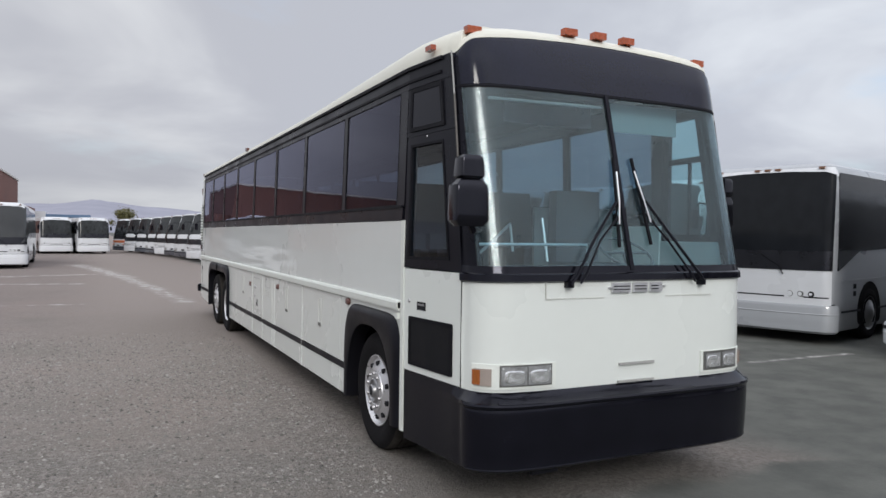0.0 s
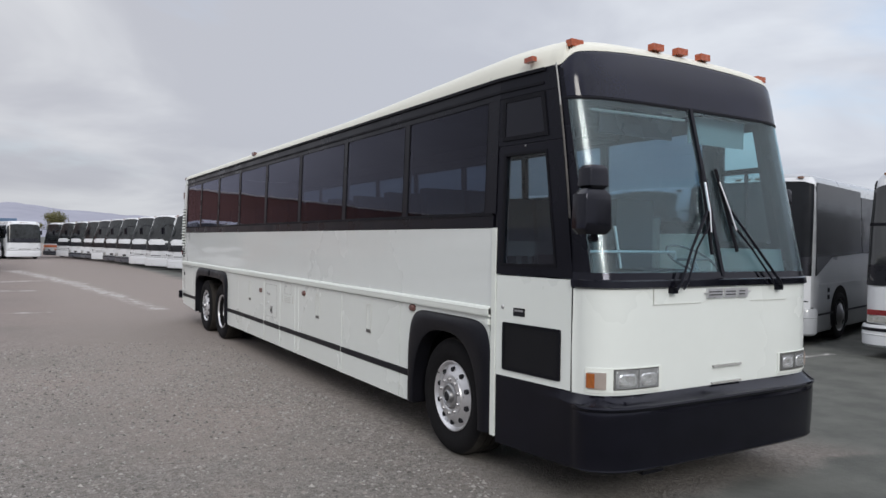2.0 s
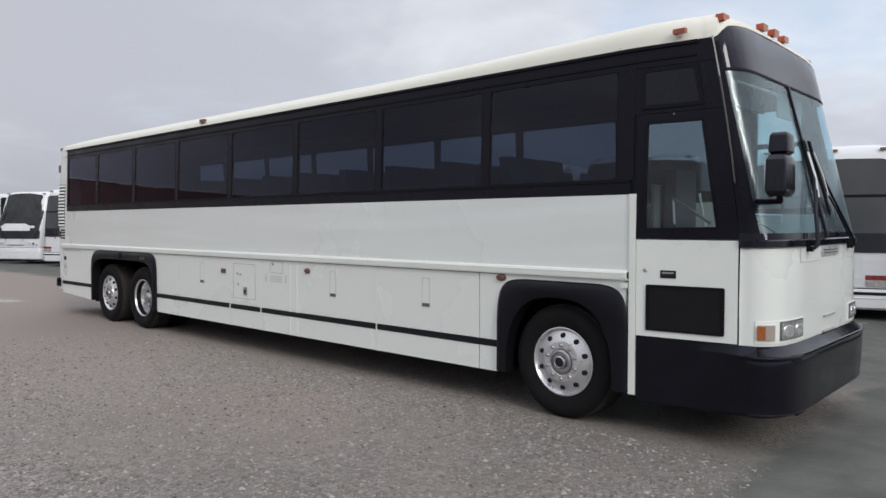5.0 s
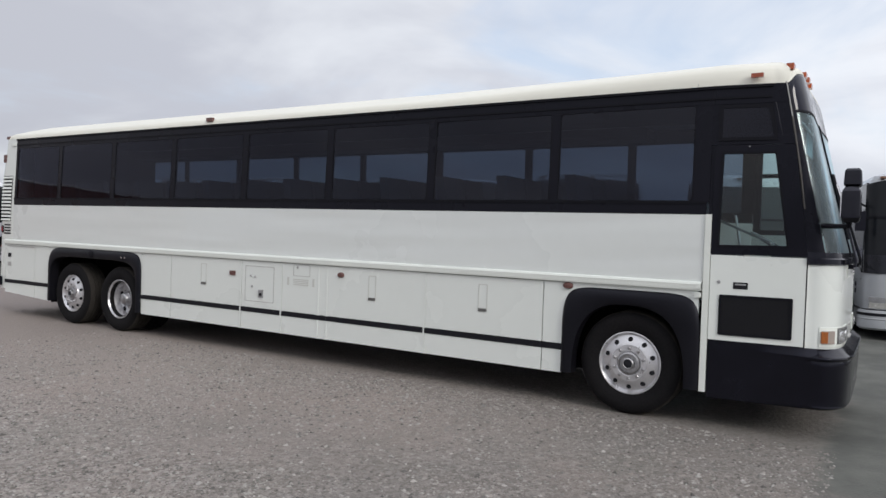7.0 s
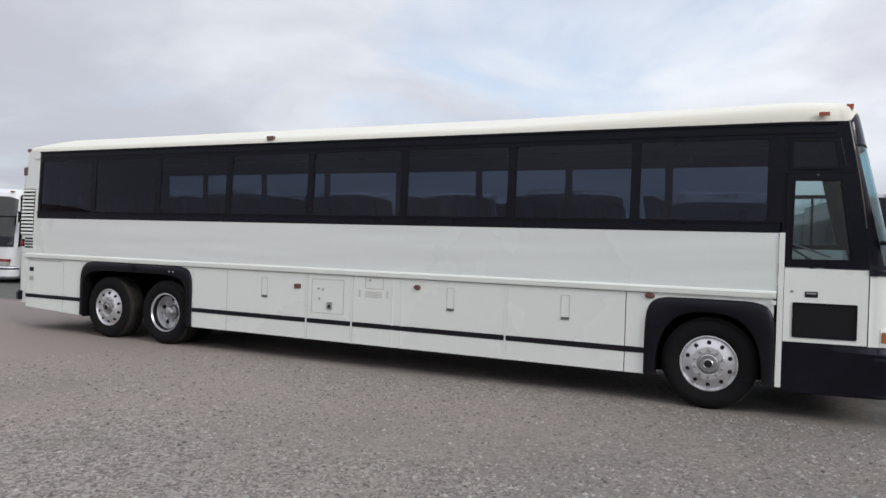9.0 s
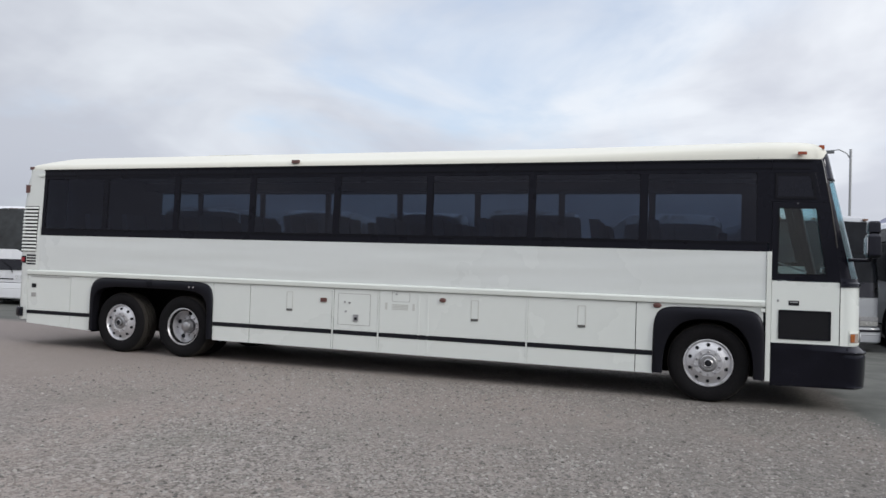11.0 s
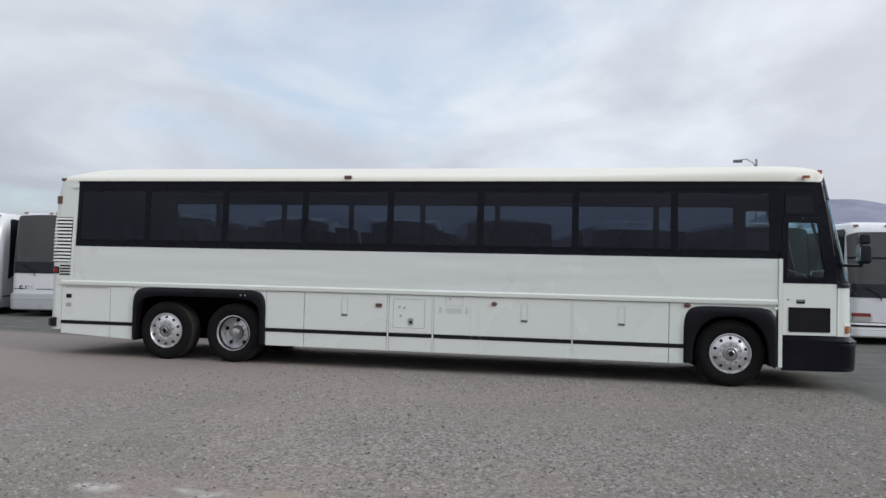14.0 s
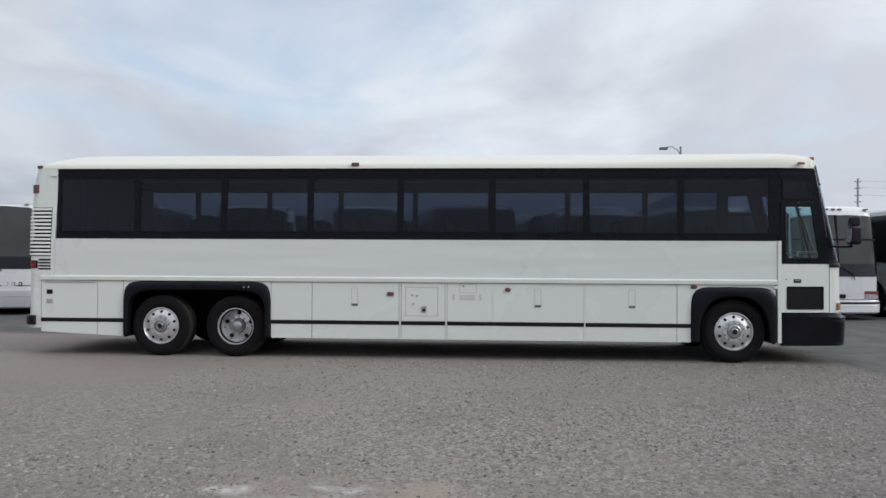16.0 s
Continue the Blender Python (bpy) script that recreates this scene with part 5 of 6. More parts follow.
for s in (0, 1):
    corner = [(XR, 16.875, -1, 0)] + TAIL[1:7]
    bm = boxed(XR + 0.012, XR + 0.06, 16.78, 16.90, 2.975, 3.01)
    part("gutter_end", flip(bm) if s else bm, TRIM, COACH, "short white end of the roof gutter", 0.008)
    bm = bmesh.new()
    sweep(bm, corner, [(0.006, 1.645), (0.006, 2.45), (-0.01, 2.45), (-0.01, 1.645)], tail_lean)
    for v in bm.verts:
        if v.co.z > 1.94:
            v.co.x += 0.031 * (v.co.z - 1.94)
    L = part("louvre_panel", flip(bm) if s else bm, HOLE, COACH, "dark engine air louvre with cream slats")
    for k in range(13):
        bm = bmesh.new()
        z = 1.655 + 0.0622 * k
        sweep(bm, corner, [(0.006, z), (0.022, z + 0.004), (0.014, z + 0.034), (0.006, z + 0.036)], tail_lean)
        for v in bm.verts:
            if v.co.z > 1.94:
                v.co.x += 0.031 * (v.co.z - 1.94)
        part("slat", flip(bm) if s else bm, TRIM, L)
    low = [(XR, 16.872, -1, 0), (XR, 17.08, -1, 0)]
    for k in range(4):
        bm = bmesh.new()
        z = 1.415 + 0.05 * k
        sweep(bm, low, [(0.003, z), (0.003, z + 0.028), (-0.01, z + 0.028), (-0.01, z)])
        part("air_slot", flip(bm) if s else bm, HOLE, COACH, "dark air slot")
    bm = bmesh.new()
    sweep(bm, [(XR, 17.095, -1, 0)] + TAIL[1:6], [(0.010, 1.44), (0.010, 1.565), (-0.03, 1.565), (-0.03, 1.44)])
    lamp = part("tail_lamp", flip(bm) if s else bm, BLACK, COACH, "square red tail lamp in a black frame", 0.006)
    bm = bmesh.new()
    sweep(bm, [(XR, 17.122, -1, 0)] + TAIL[1:5], [(0.016, 1.465), (0.016, 1.54), (-0.03, 1.54), (-0.03, 1.465)])
    part("red_lens", flip(bm) if s else bm, REDLENS, lamp, "red ribbed lens", 0.006)
    bm = boxed(XR + 0.022, XR + 0.1, 17.10, 17.20, 2.69, 2.83)
    part("tail_marker", flip(bm) if s else bm, BRICKRED, COACH, "dark red marker lamp", 0.012)
bm = bmesh.new()
sweep(bm, [(p[0], p[1] - 0.02, p[2], p[3]) for p in TAIL if p[1] > 17.05], [(0.06, 0.50), (0.075, 0.52), (0.075, 0.64), (0.06, 0.66), (-0.05, 0.66), (-0.05, 0.50)])
part("rear_bumper", bm, BUMPER, COACH, "black rear bumper")

# ---- cabin ----
part("cabin_floor", boxed(XR + 0.06, 2 * XC - XR - 0.06, 5.2, 16.9, 1.30, 1.34), FLOORMAT, COACH)
part("ceiling_lining", boxed(XR + 0.12, 2 * XC - XR - 0.12, 4.7, 16.9, 3.16, 3.18), LINING, COACH)
for s in (0, 1):
    bm = boxed(XR + 0.10, XR + 0.62, 6.2, 16.6, 2.94, 3.08)
    part("luggage_rack", flip(bm) if s else bm, LINING, COACH, "grey overhead luggage rack", 0.03)
part("rear_bulkhead", boxed(XR + 0.1, 2 * XC - XR - 0.1, 16.3, 16.34, 1.34, 3.1), FABRIC, COACH)


def seat_mesh():
    bm = bmesh.new()
    for dx in (0.0, 0.48):
        box(bm, dx + 0.02, dx + 0.46, 0.0, 0.46, 0.36, 0.50)
        vs = box(bm, dx + 0.03, dx + 0.45, 0.42, 0.54, 0.46, 0.99)
        for v in vs:
            v.co.y += (v.co.z - 0.46) * 0.16
    box(bm, 0.1, 0.16, 0.1, 0.4, 0.0, 0.36)
    box(bm, 0.8, 0.86, 0.1, 0.4, 0.0, 0.36)
    return done(bm, "passenger_seat", FABRIC, 0.04)


SEAT = seat_mesh()
for k in range(13):
    for x in (XR + 0.10, 2 * XC - XR - 0.10 - 0.96):
        if k == 0 and x > XC:
            continue
        ob = new("passenger_seat", SEAT)
        ob.parent, ob.matrix_parent_inverse = COACH, COACH.matrix_basis.inverted()
        ob.location = (x, 5.85 + 0.79 * k, 1.34)
# driver's place
bm = bmesh.new()
box(bm, XC + 0.35, XC + 0.87, 5.05, 5.5, 1.45, 1.6)
box(bm, XC + 0.37, XC + 0.85, 5.42, 5.54, 1.58, 2.25)
box(bm, XC + 0.5, XC + 0.72, 5.15, 5.4, 1.02, 1.46)
part("driver_seat", bm, FABRIC, COACH, "dark cloth driver seat", 0.05)
bm = boxed(2.36, 4.40, 4.05, 4.52, 1.2, 1.61)
part("dashboard", bm, DASH, COACH, "dark grey dashboard", 0.06)
bm = bmesh.new()
ringpts = []
for k in range(25):
    a = 2 * math.pi * k / 24
    c = Vector((XC + 0.61, 4.74, 1.70))
    ringpts.append(c + Vector((0.23 * math.cos(a), 0.20 * math.sin(a), 0.12 * math.sin(a))))
tube(bm, ringpts, 0.012, 8)
tube(bm, [(XC + 0.61, 4.74, 1.69), (XC + 0.61, 4.6, 1.45)], 0.03, 8)
tube(bm, [(XC + 0.39, 4.74, 1.70), (XC + 0.83, 4.74, 1.70)], 0.014, 6)
part("steering_wheel", bm, DASH, COACH, "dark grey steering wheel")
bm = bmesh.new()
tube(bm, [(2.29, 4.25, 1.77), (3.22, 4.25, 1.77), (3.225, 4.25, 1.71)], 0.011, 8)
tube(bm, [(2.48, 4.54, 1.70), (3.10, 5.15, 1.93), (3.13, 5.15, 1.70)], 0.012, 8)
tube(bm, [(3.32, 5.0, 1.98), (3.34, 4.94, 1.62)], 0.012, 8)
part("handrail", bm, ALLOY, COACH, "bright tubular entrance handrail")
bm = bmesh.new()
tube(bm, [(2.42, 4.33, 2.79), (3.38, 4.32, 2.80)], 0.011, 8)
part("overhead_rail", bm, GREYPLATE, COACH, "pale rail along the cab ceiling")
part("sun_visor", boxed(XC - 0.75, XC + 0.02, 4.46, 4.48, 2.66, 2.86), BLACK, COACH, "dark square monitor housing", 0.02)
bm = bmesh.new()
box(bm, XC + 0.12, XC + 0.80, 4.38, 4.39, 2.64, 2.86)
part("sun_blind", bm, SHEET, COACH, "grey sun blind")
part("partition", boxed(XC + 0.25, XC + 1.15, 5.60, 5.63, 1.34, 2.1), DASH, COACH, "dark partition behind driver")
part("step_well", boxed(XR + 0.08, XR + 0.8, 4.3, 4.95, 0.42, 0.46), FLOORMAT, COACH)
part("step_well", boxed(XR + 0.8, XR + 0.84, 4.3, 5.2, 0.42, 1.34), DASH, COACH)


# ---- coaches parked round the yard ----
FWHITE = paint("parked_coach_white", (0.64, 0.655, 0.68), rough=0.3)
FSILVER = paint("parked_coach_silver", (0.34, 0.355, 0.375), rough=0.3)
FDARK = paint("parked_coach_dark", (0.06, 0.065, 0.08), rough=0.3)
FPANE = material("dark_pane", (0.012, 0.0135, 0.0165), rough=0.13, vary=0.25, scale=1.2, fine=5.0, spec=0.16)
FARPANE = material("grey_reflecting_pane", (0.020, 0.023, 0.025), rough=0.2, vary=0.9, scale=0.9, fine=3.0, spec=0.4)
GLOSSPANE = material("glossy_grey_pane", (0.016, 0.018, 0.020), rough=0.1, vary=0.5, scale=1.2, fine=5.0, spec=0.95)
FSHADE = material("dark_pane_sill", (0.008, 0.008, 0.009), rough=0.3)
ORANGEPAINT = paint("orange_paint", (0.55, 0.13, 0.03), rough=0.35)
DARKRED = material("dark_red_strip", (0.20, 0.022, 0.025), rough=0.3, coat=0.3, vary=0.2, scale=12)
FARLAMP = material("clear_lamp_lens", (0.42, 0.42, 0.40), rough=0.2, metal=0.3, coat=0.6, vary=0.35, scale=14)
DULLAMBER = material("dull_amber_lens", (0.20, 0.10, 0.06), rough=0.3, coat=0.3, vary=0.2, scale=25)
LENGTH = 11.9


def far_path(l=LENGTH, w=1.28, r=0.30, n=6):
    """Plan of a parked coach from its tail along one side, round the nose and back: x, y, normal."""
    pts = [(l, -w, 0, -1), (l * 0.66, -w, 0, -1), (l * 0.33, -w, 0, -1), (r, -w, 0, -1)]
    for k in range(1, n + 1):
        a = radians(90 * k / n)
        pts.append((r - r * math.sin(a), -w + r - r * math.cos(a), -math.sin(a), -math.cos(a)))
    pts.append((-0.05, -w * 0.35, -1, -0.05))
    return pts + [(x, -y, nx, -ny) for x, y, nx, ny in reversed(pts)]


def swept(path, profile, shift, close=True, loop=False, top=False):
    bm = bmesh.new()
    def inset(x, y, nx, ny, o, z):
        if o >= -0.15:
            return x + nx * o + shift(z), y + ny * o, z
        e = -o - 0.15               # further in, draw towards the spine without folding the corners
        x, y = x - nx * 0.15, y - ny * 0.15
        return x + e * max(0.0, 1 - x / 3.0) + shift(z), y * (1 - e / 1.13), z

    rows = [[bm.verts.new(inset(x, y, nx, ny, o, z)) for o, z in profile] for x, y, nx, ny in path]
    n = len(profile)
    pairs = list(zip(rows, rows[1:])) + ([(rows[-1], rows[0])] if loop else [])
    for u, v in pairs:
        for k in range(n if close else n - 1):
            j = (k + 1) % n
            bm.faces.new((u[k], v[k], v[j], u[j]))
    if top:
        bm.faces.new([r[-1] for r in rows])
        bm.faces.new([r[0] for r in reversed(rows)])
    elif close and not loop:
        bm.faces.new(rows[0]), bm.faces.new(rows[-1][::-1])
    return bm


def far_coach(style, label):
    """A parked coach, nose at the origin and looking along -x."""
    body_mat = {"silver": FSILVER, "dark": FDARK}.get(style["paint"], FWHITE)
    H = style.get("height", 3.32)
    rake = style.get("rake", 0.2)

    def shift(z):
        return rake * max(0.0, z - 1.25) ** 1.15

    T = thing("parked_coach", (0, 0, 0), label, "coach", "coaches parked in a row")
    P = far_path(r=style.get('r', 0.30))
    prof = [(-0.05, 0.22), (0.0, 0.30), (0.0, 0.8), (0.0, 1.25), (0.0, 1.7), (-0.015, 2.3), (-0.04, H - 0.42), (-0.07, H - 0.22), (-0.15, H - 0.09), (-0.32, H - 0.02), (-0.8, H)]
    part("body", swept(P, prof, shift, close=False, loop=True, top=True), body_mat, T)
    nose = [p for p in P if p[0] < 0.34]
    z0, z1 = style.get("sill", 1.32), H - style.get("brow", 0.18)
    ws = nose[1:-1] if style.get("wide", True) else nose[2:-2]
    prof_ws = [(0.012, z0), (0.012, (z0 + z1) / 2), (-0.01, z1), (-0.06, z1), (-0.05, z0)]
    bm = swept(ws, prof_ws, shift)
    edge = max(abs(p[1]) for p in ws)
    for v in bm.verts:           # rounded corners
        f = max(0.0, (abs(v.co.y) - edge + 0.42) / 0.42)
        v.co.z += (z0 - v.co.z + (z1 - z0) * 0.5) * style.get("round", 0.1) * f * f
    W = part("windscreen", bm, style.get("pane", FPANE), T, "dark reflecting windscreen")
    part("windscreen_base", swept(ws, [(0.016, z0 - 0.02), (0.016, z0 + 0.34), (-0.04, z0 + 0.34), (-0.04, z0 - 0.02)], shift), FSHADE, W)
    if style.get("split"):
        zm = z0 + 0.58 * (z1 - z0)
        part("windscreen_bar", swept(ws, [(0.02, zm), (0.02, zm + 0.05), (-0.03, zm + 0.05), (-0.03, zm)], shift), RUBBER, W)
        bm = bmesh.new()
        vs = box(bm, -0.075, -0.03, -0.02, 0.02, z0, z1)
        for v in vs:
            v.co.x += shift(v.co.z)
        part("windscreen_divider", bm, RUBBER, W)
    # side glass, one pane after another
    ztop, zbot = H - 0.36, style.get("window_sill", 1.78)
    for s in (-1, 1):
        xs = [style.get('start', 0.31 if style.get('sweep') else 0.62) + shift(2.2)] + [1.75 + 1.66 * k for k in range(1, 7)]
        for a, b in zip(xs, xs[1:]):
            low = zbot
            bm = bmesh.new()
            if style.get("sweep") and a < 1:
                pts = [(a - 0.10, z0 - 0.02), (a + 0.05, z0 + 0.03), (a + 0.9, z0 + 0.34), (b - 0.03, zbot), (b - 0.03, ztop + 0.12), (a + 0.10, ztop + 0.14), (a + 0.02, ztop + 0.06)]
            else:
                pts = [(a + 0.03, low), (b - 0.03, low), (b - 0.03, ztop), (a + 0.03, ztop)]
            v0 = [bm.verts.new((x, s * (1.295 - 0.035 * (z - 1.7)), z)) for x, z in pts]
            v1 = [bm.verts.new((x, s * 1.2, z)) for x, z in pts]
            bm.faces.new(v0), bm.faces.new(v1[::-1])
            for i in range(len(pts)):
                j = (i + 1) % len(pts)
                bm.faces.new((v0[i], v1[i], v1[j], v0[j]))
            part("side_window", bm, FPANE, T)
        # wheels
        for x, deep in ((1.85, False), (8.3, True), (9.55, False)):
            bm = bmesh.new()
            lathe(bm, [(0.0, 0.0), (0.60, 0.0), (0.60, 0.012), (0.0, 0.012)], (0, 0, 0), 1, 24)
            for v in bm.verts:
                v.co = Vector((x + v.co.y, s * (1.282 + v.co.x * 0.5), 0.52 + v.co.z))
                v.co.z = max(v.co.z, 0.3)
            part("wheel_arch", bm, WELL, T)
            bm = bmesh.new()
            lathe(bm, [(0.30, 0.0), (0.42, 0.03), (0.48, 0.01), (0.5, -0.03), (0.5, -0.25), (0.3, -0.27)], (0, 0, 0), 1, 24, close=True)
            for v in bm.verts:
                v.co = Vector((x + v.co.y, s * (1.275 + v.co.x), 0.5 + v.co.z))
            tyre = part("wheel", bm, TYRE, T)
            bm = bmesh.new()
            a = -0.1 if deep else 0.03
            lathe(bm, [(0.31, 0.0), (0.335, 0.015), (0.32, 0.0), (0.28, a - 0.03), (0.16, a), (0.10, a + 0.04), (0.0, a + 0.05)], (0, 0, 0), 1, 20)
            for v in bm.verts:
                v.co = Vector((x + v.co.y, s * (1.28 + v.co.x), 0.5 + v.co.z))
            part("rim", bm, STEEL, tyre)
        for z in (0.86, 1.0):
            part("side_vent", boxed(1.05, 1.17, *sorted((s * 1.26, s * 1.288)), z, z + 0.09), HOLE, T)
        # body lines along the flank
        for z, h, m in ((1.15, 0.035, TRIM), (0.56, 0.04, STRIP)):
            bm = bmesh.new()
            box(bm, 0.5, LENGTH - 0.1, s * 1.275, s * 1.292, z, z + h)
            part("side_moulding", bm, body_mat if m is TRIM else m, T)
    # nose
    def front_plate(name, y0, y1, za, zb, mat, out=0.02, label="", parent=None):
        bm = bmesh.new()
        vs = box(bm, -0.06 - out, 0.12, y0, y1, za, zb)
        for v in vs:
            if abs(v.co.y) > 0.45:
                v.co.x += 0.05 * (abs(v.co.y) - 0.45) / 0.47
            v.co.x += shift(v.co.z)
        return part(name, bm, mat, parent or T, label, 0.008)
    bt = 0.72 if style.get("lamps") == "round" else 0.58
    if style.get("mask"):
        part("front_mask", swept([p for p in P if p[0] < 0.12], [(0.006, 0.25), (0.008, 0.8), (0.006, z0 - 0.01), (-0.02, z0 - 0.01), (-0.02, 0.25)], shift), FWHITE, T, "white front panel")
        part("brow", swept([p for p in P if p[0] < 0.34], [(-0.028, H - 0.30), (-0.052, H - 0.20), (-0.10, H - 0.12), (-0.12, H - 0.20), (-0.08, H - 0.30)], shift), FWHITE, T)
    part("bumper", swept(nose, [(0.02, 0.20), (0.07, 0.24), (0.075, bt - 0.06), (0.05, bt), (-0.02, bt), (-0.02, 0.20)], shift), style.get("bumper", body_mat), T, "rounded front bumper", 0.0)
    part("bumper_crease", swept(nose, [(0.074, bt - 0.18), (0.082, bt - 0.165), (0.074, bt - 0.15), (0.0, bt - 0.15), (0.0, bt - 0.18)], shift), style.get("bumper", body_mat), T)
    part("bumper_line", swept(nose, [(0.004, bt + 0.005), (0.006, bt + 0.02), (-0.02, bt + 0.02), (-0.02, bt + 0.005)], shift), STRIP, T)
    if style.get("lamps") == "round":
        for s in (-1, 1):
            bz = front_plate("lamp_panel", *sorted((s * 0.48, s * 1.06)), 0.83, 1.0, FWHITE, 0.008)
            for k in range(3):
                bm = bmesh.new()
                lathe(bm, [(0.056, 0.0), (0.054, 0.03), (0.042, 0.02), (0.0, 0.012)], (0, 0, 0), -1, 16)
                for v in bm.verts:
                    v.co = Vector((v.co.x - 0.03 + 0.05 * k * 0.3, s * (0.58 + 0.185 * k) + v.co.y, 0.915 + v.co.z))
                part("headlamp", bm, DARKSTEEL if k < 2 else HOLE, bz)
        front_plate("fog_lamp", -0.84, -0.75, 0.46, 0.5, BRICKRED, 0.06)
        part("grille_slot", swept(nose[3:-3], [(0.006, 0.83), (0.01, 0.87), (-0.02, 0.87), (-0.02, 0.83)], shift), STRIP, T)
    else:
        for s in (-1, 1):
            bz = front_plate("lamp_panel", *sorted((s * 0.76, s * 1.2)), 0.75, 0.84, style.get("stripe", DARKRED), 0.004)
            front_plate("headlamp", *sorted((s * 0.77, s * 1.19)), 0.62, 0.735, FARLAMP, 0.008, parent=bz)
        front_plate("grille_panel", -0.72, 0.72, 0.62, 0.79, body_mat, 0.012)
        front_plate("number_plate", -0.17, 0.17, 0.64, 0.75, HOLE, 0.02)
        front_plate("fog_lamp", -0.98, -0.88, 0.33, 0.37, HOLE, 0.04)
        part("front_stripe", swept(nose, [(0.005, 0.535), (0.079, 0.53), (0.080, 0.475), (0.0, 0.47)], shift), STRIP, T)
    if style.get("band"):
        part("front_band", swept(nose, [(0.006, 0.95), (0.008, 1.18), (-0.02, 1.18), (-0.02, 0.95)], shift), style["band"], T)
    for y in (-1.0, -0.2, 0.0, 0.2, 1.0):
        bm = bmesh.new()
        vs = box(bm, 0.02, 0.12, y - 0.05, y + 0.05, H - 0.145, H - 0.105)
        for v in vs:
            v.co.x += shift(H - 0.12) - 0.01 + 0.1 * max(0, abs(y) - 0.7)
        part("marker_lamp", bm, DULLAMBER, T)
    # wipers and mirrors
    for y in (-0.45, 0.5):
        bm = bmesh.new()
        tube(bm, [(-0.075, y, z0 - 0.1), (-0.09 + shift(z0 + 0.1), y + 0.08, z0 + 0.06), (-0.07 + shift(z0 + 0.3), y + 0.42, z0 + 0.26)], 0.012, 5)
        part("wiper", bm, RUBBER, T)
    for s in style.get("mirrors", (1,) if style.get("one_mirror") else (-1, 1)):
        bm = bmesh.new()
        tube(bm, [(0.45 + shift(2.75), s * 1.2, 2.62), (0.1, s * 1.40, 2.66), (-0.06, s * 1.42, 2.5)], 0.02, 6)
        M = part("mirror", bm, BLACK, T, "black hanging mirror")
        bm = bmesh.new()
        box(bm, -0.11, -0.01, s * 1.42 - 0.09, s * 1.42 + 0.09, 2.12, 2.50)
        part("mirror_head", bm, BUMPER, M, bevel=0.03)
    return T


S_SWEEP = far_coach({"paint": "silver", "lamps": "round", "sweep": True, "rake": 0.07, "one_mirror": True, "mask": True, "sill": 1.37, "r": 0.2, "height": 3.38, "wide": False}, "silver-white parked coach with sweeping side window and round lamps")
S_GLOSS = far_coach({"paint": "silver", "lamps": "round", "sweep": True, "rake": 0.07, "mirrors": (), "mask": True, "sill": 1.37, "r": 0.2, "height": 3.38, "wide": False, "pane": GLOSSPANE}, "silver-white parked coach with sky-reflecting windscreen")
S_SPLIT = far_coach({"paint": "white", "split": True, "sweep": True, "rake": 0.10, "height": 3.33, "sill": 1.28, "brow": 0.30, "wide": False, "round": 0.12, "mirrors": (), "pane": GLOSSPANE}, "white parked coach with split windscreen and red lamp strip")
S_SILVER = far_coach({"paint": "silver", "split": True, "rake": 0.12, "stripe": STEEL, "sweep": True}, "silver-grey parked coach with dark split windscreen")
S_PLAIN = far_coach({"paint": "white", "lamps": "round", "rake": 0.24, "sill": 1.16, "sweep": True, "start": 0.62, "r": 0.36, "wide": False, "round": 0.44, "brow": 0.12, "one_mirror": True, "pane": FARPANE}, "white parked coach with raked dark windscreen")
S_DARKB = far_coach({"paint": "white", "rake": 0.22, "bumper": FDARK, "stripe": FSILVER, "sill": 1.16, "start": 0.8, "r": 0.34, "wide": False, "round": 0.44, "brow": 0.12, "one_mirror": True, "pane": FARPANE}, "white parked coach with a dark front bumper")
S_FACING = far_coach({"paint": "white", "lamps": "round", "rake": 0.14, "sill": 1.42, "height": 3.24, "brow": 0.26, "wide": False, "round": 0.34, "one_mirror": True, "pane": FARPANE}, "white parked coach with a white-framed windscreen")
S_LEAD = far_coach({"paint": "white", "lamps": "round", "sweep": True, "rake": 0.12, "sill": 1.22, "r": 0.3, "round": 0.18, "brow": 0.2, "one_mirror": True, "pane": GLOSSPANE}, "white parked coach with a tall grey windscreen")
S_ORANGE = far_coach({"paint": "white", "rake": 0.2, "bumper": FDARK, "band": ORANGEPAINT, "stripe": ORANGEPAINT, "one_mirror": True, "pane": FARPANE}, "white parked coach with an orange front band")
# x, y of the nose, turn in degrees, and kind
PLACES = [(11.9, -7.4, 6, S_SILVER), (11.8, -3.9, 6, S_SILVER), (11.7, -0.5, 6, S_SPLIT), (11.8, 2.75, 10, S_SILVER), (11.87, 6.24, 11, S_SPLIT), (11.55, 9.85, 15, S_SWEEP),
          (11.6, 13.1, 13, S_PLAIN), (11.4, 16.5, 13, S_DARKB), (11.1, 20.4, 8, S_GLOSS), (10.7, 24.15, 12, S_GLOSS), (10.2, 27.3, 11, S_PLAIN), (9.55, 30.4, 14, S_SPLIT)]
KINDS = [S_SPLIT, S_PLAIN, S_PLAIN, S_PLAIN, S_PLAIN, S_DARKB, S_DARKB, S_PLAIN, S_DARKB, S_DARKB, S_PLAIN, S_ORANGE]
PLACES += [(x, 34.6 + 3.95 * k, 27, kind) for k, (x, kind) in enumerate(zip((8.5, 7.8, 6.8, 6.2, 5.8, 5.4, 5.0, 4.55, 4.1, 3.4, 2.6, 1.7), KINDS))]
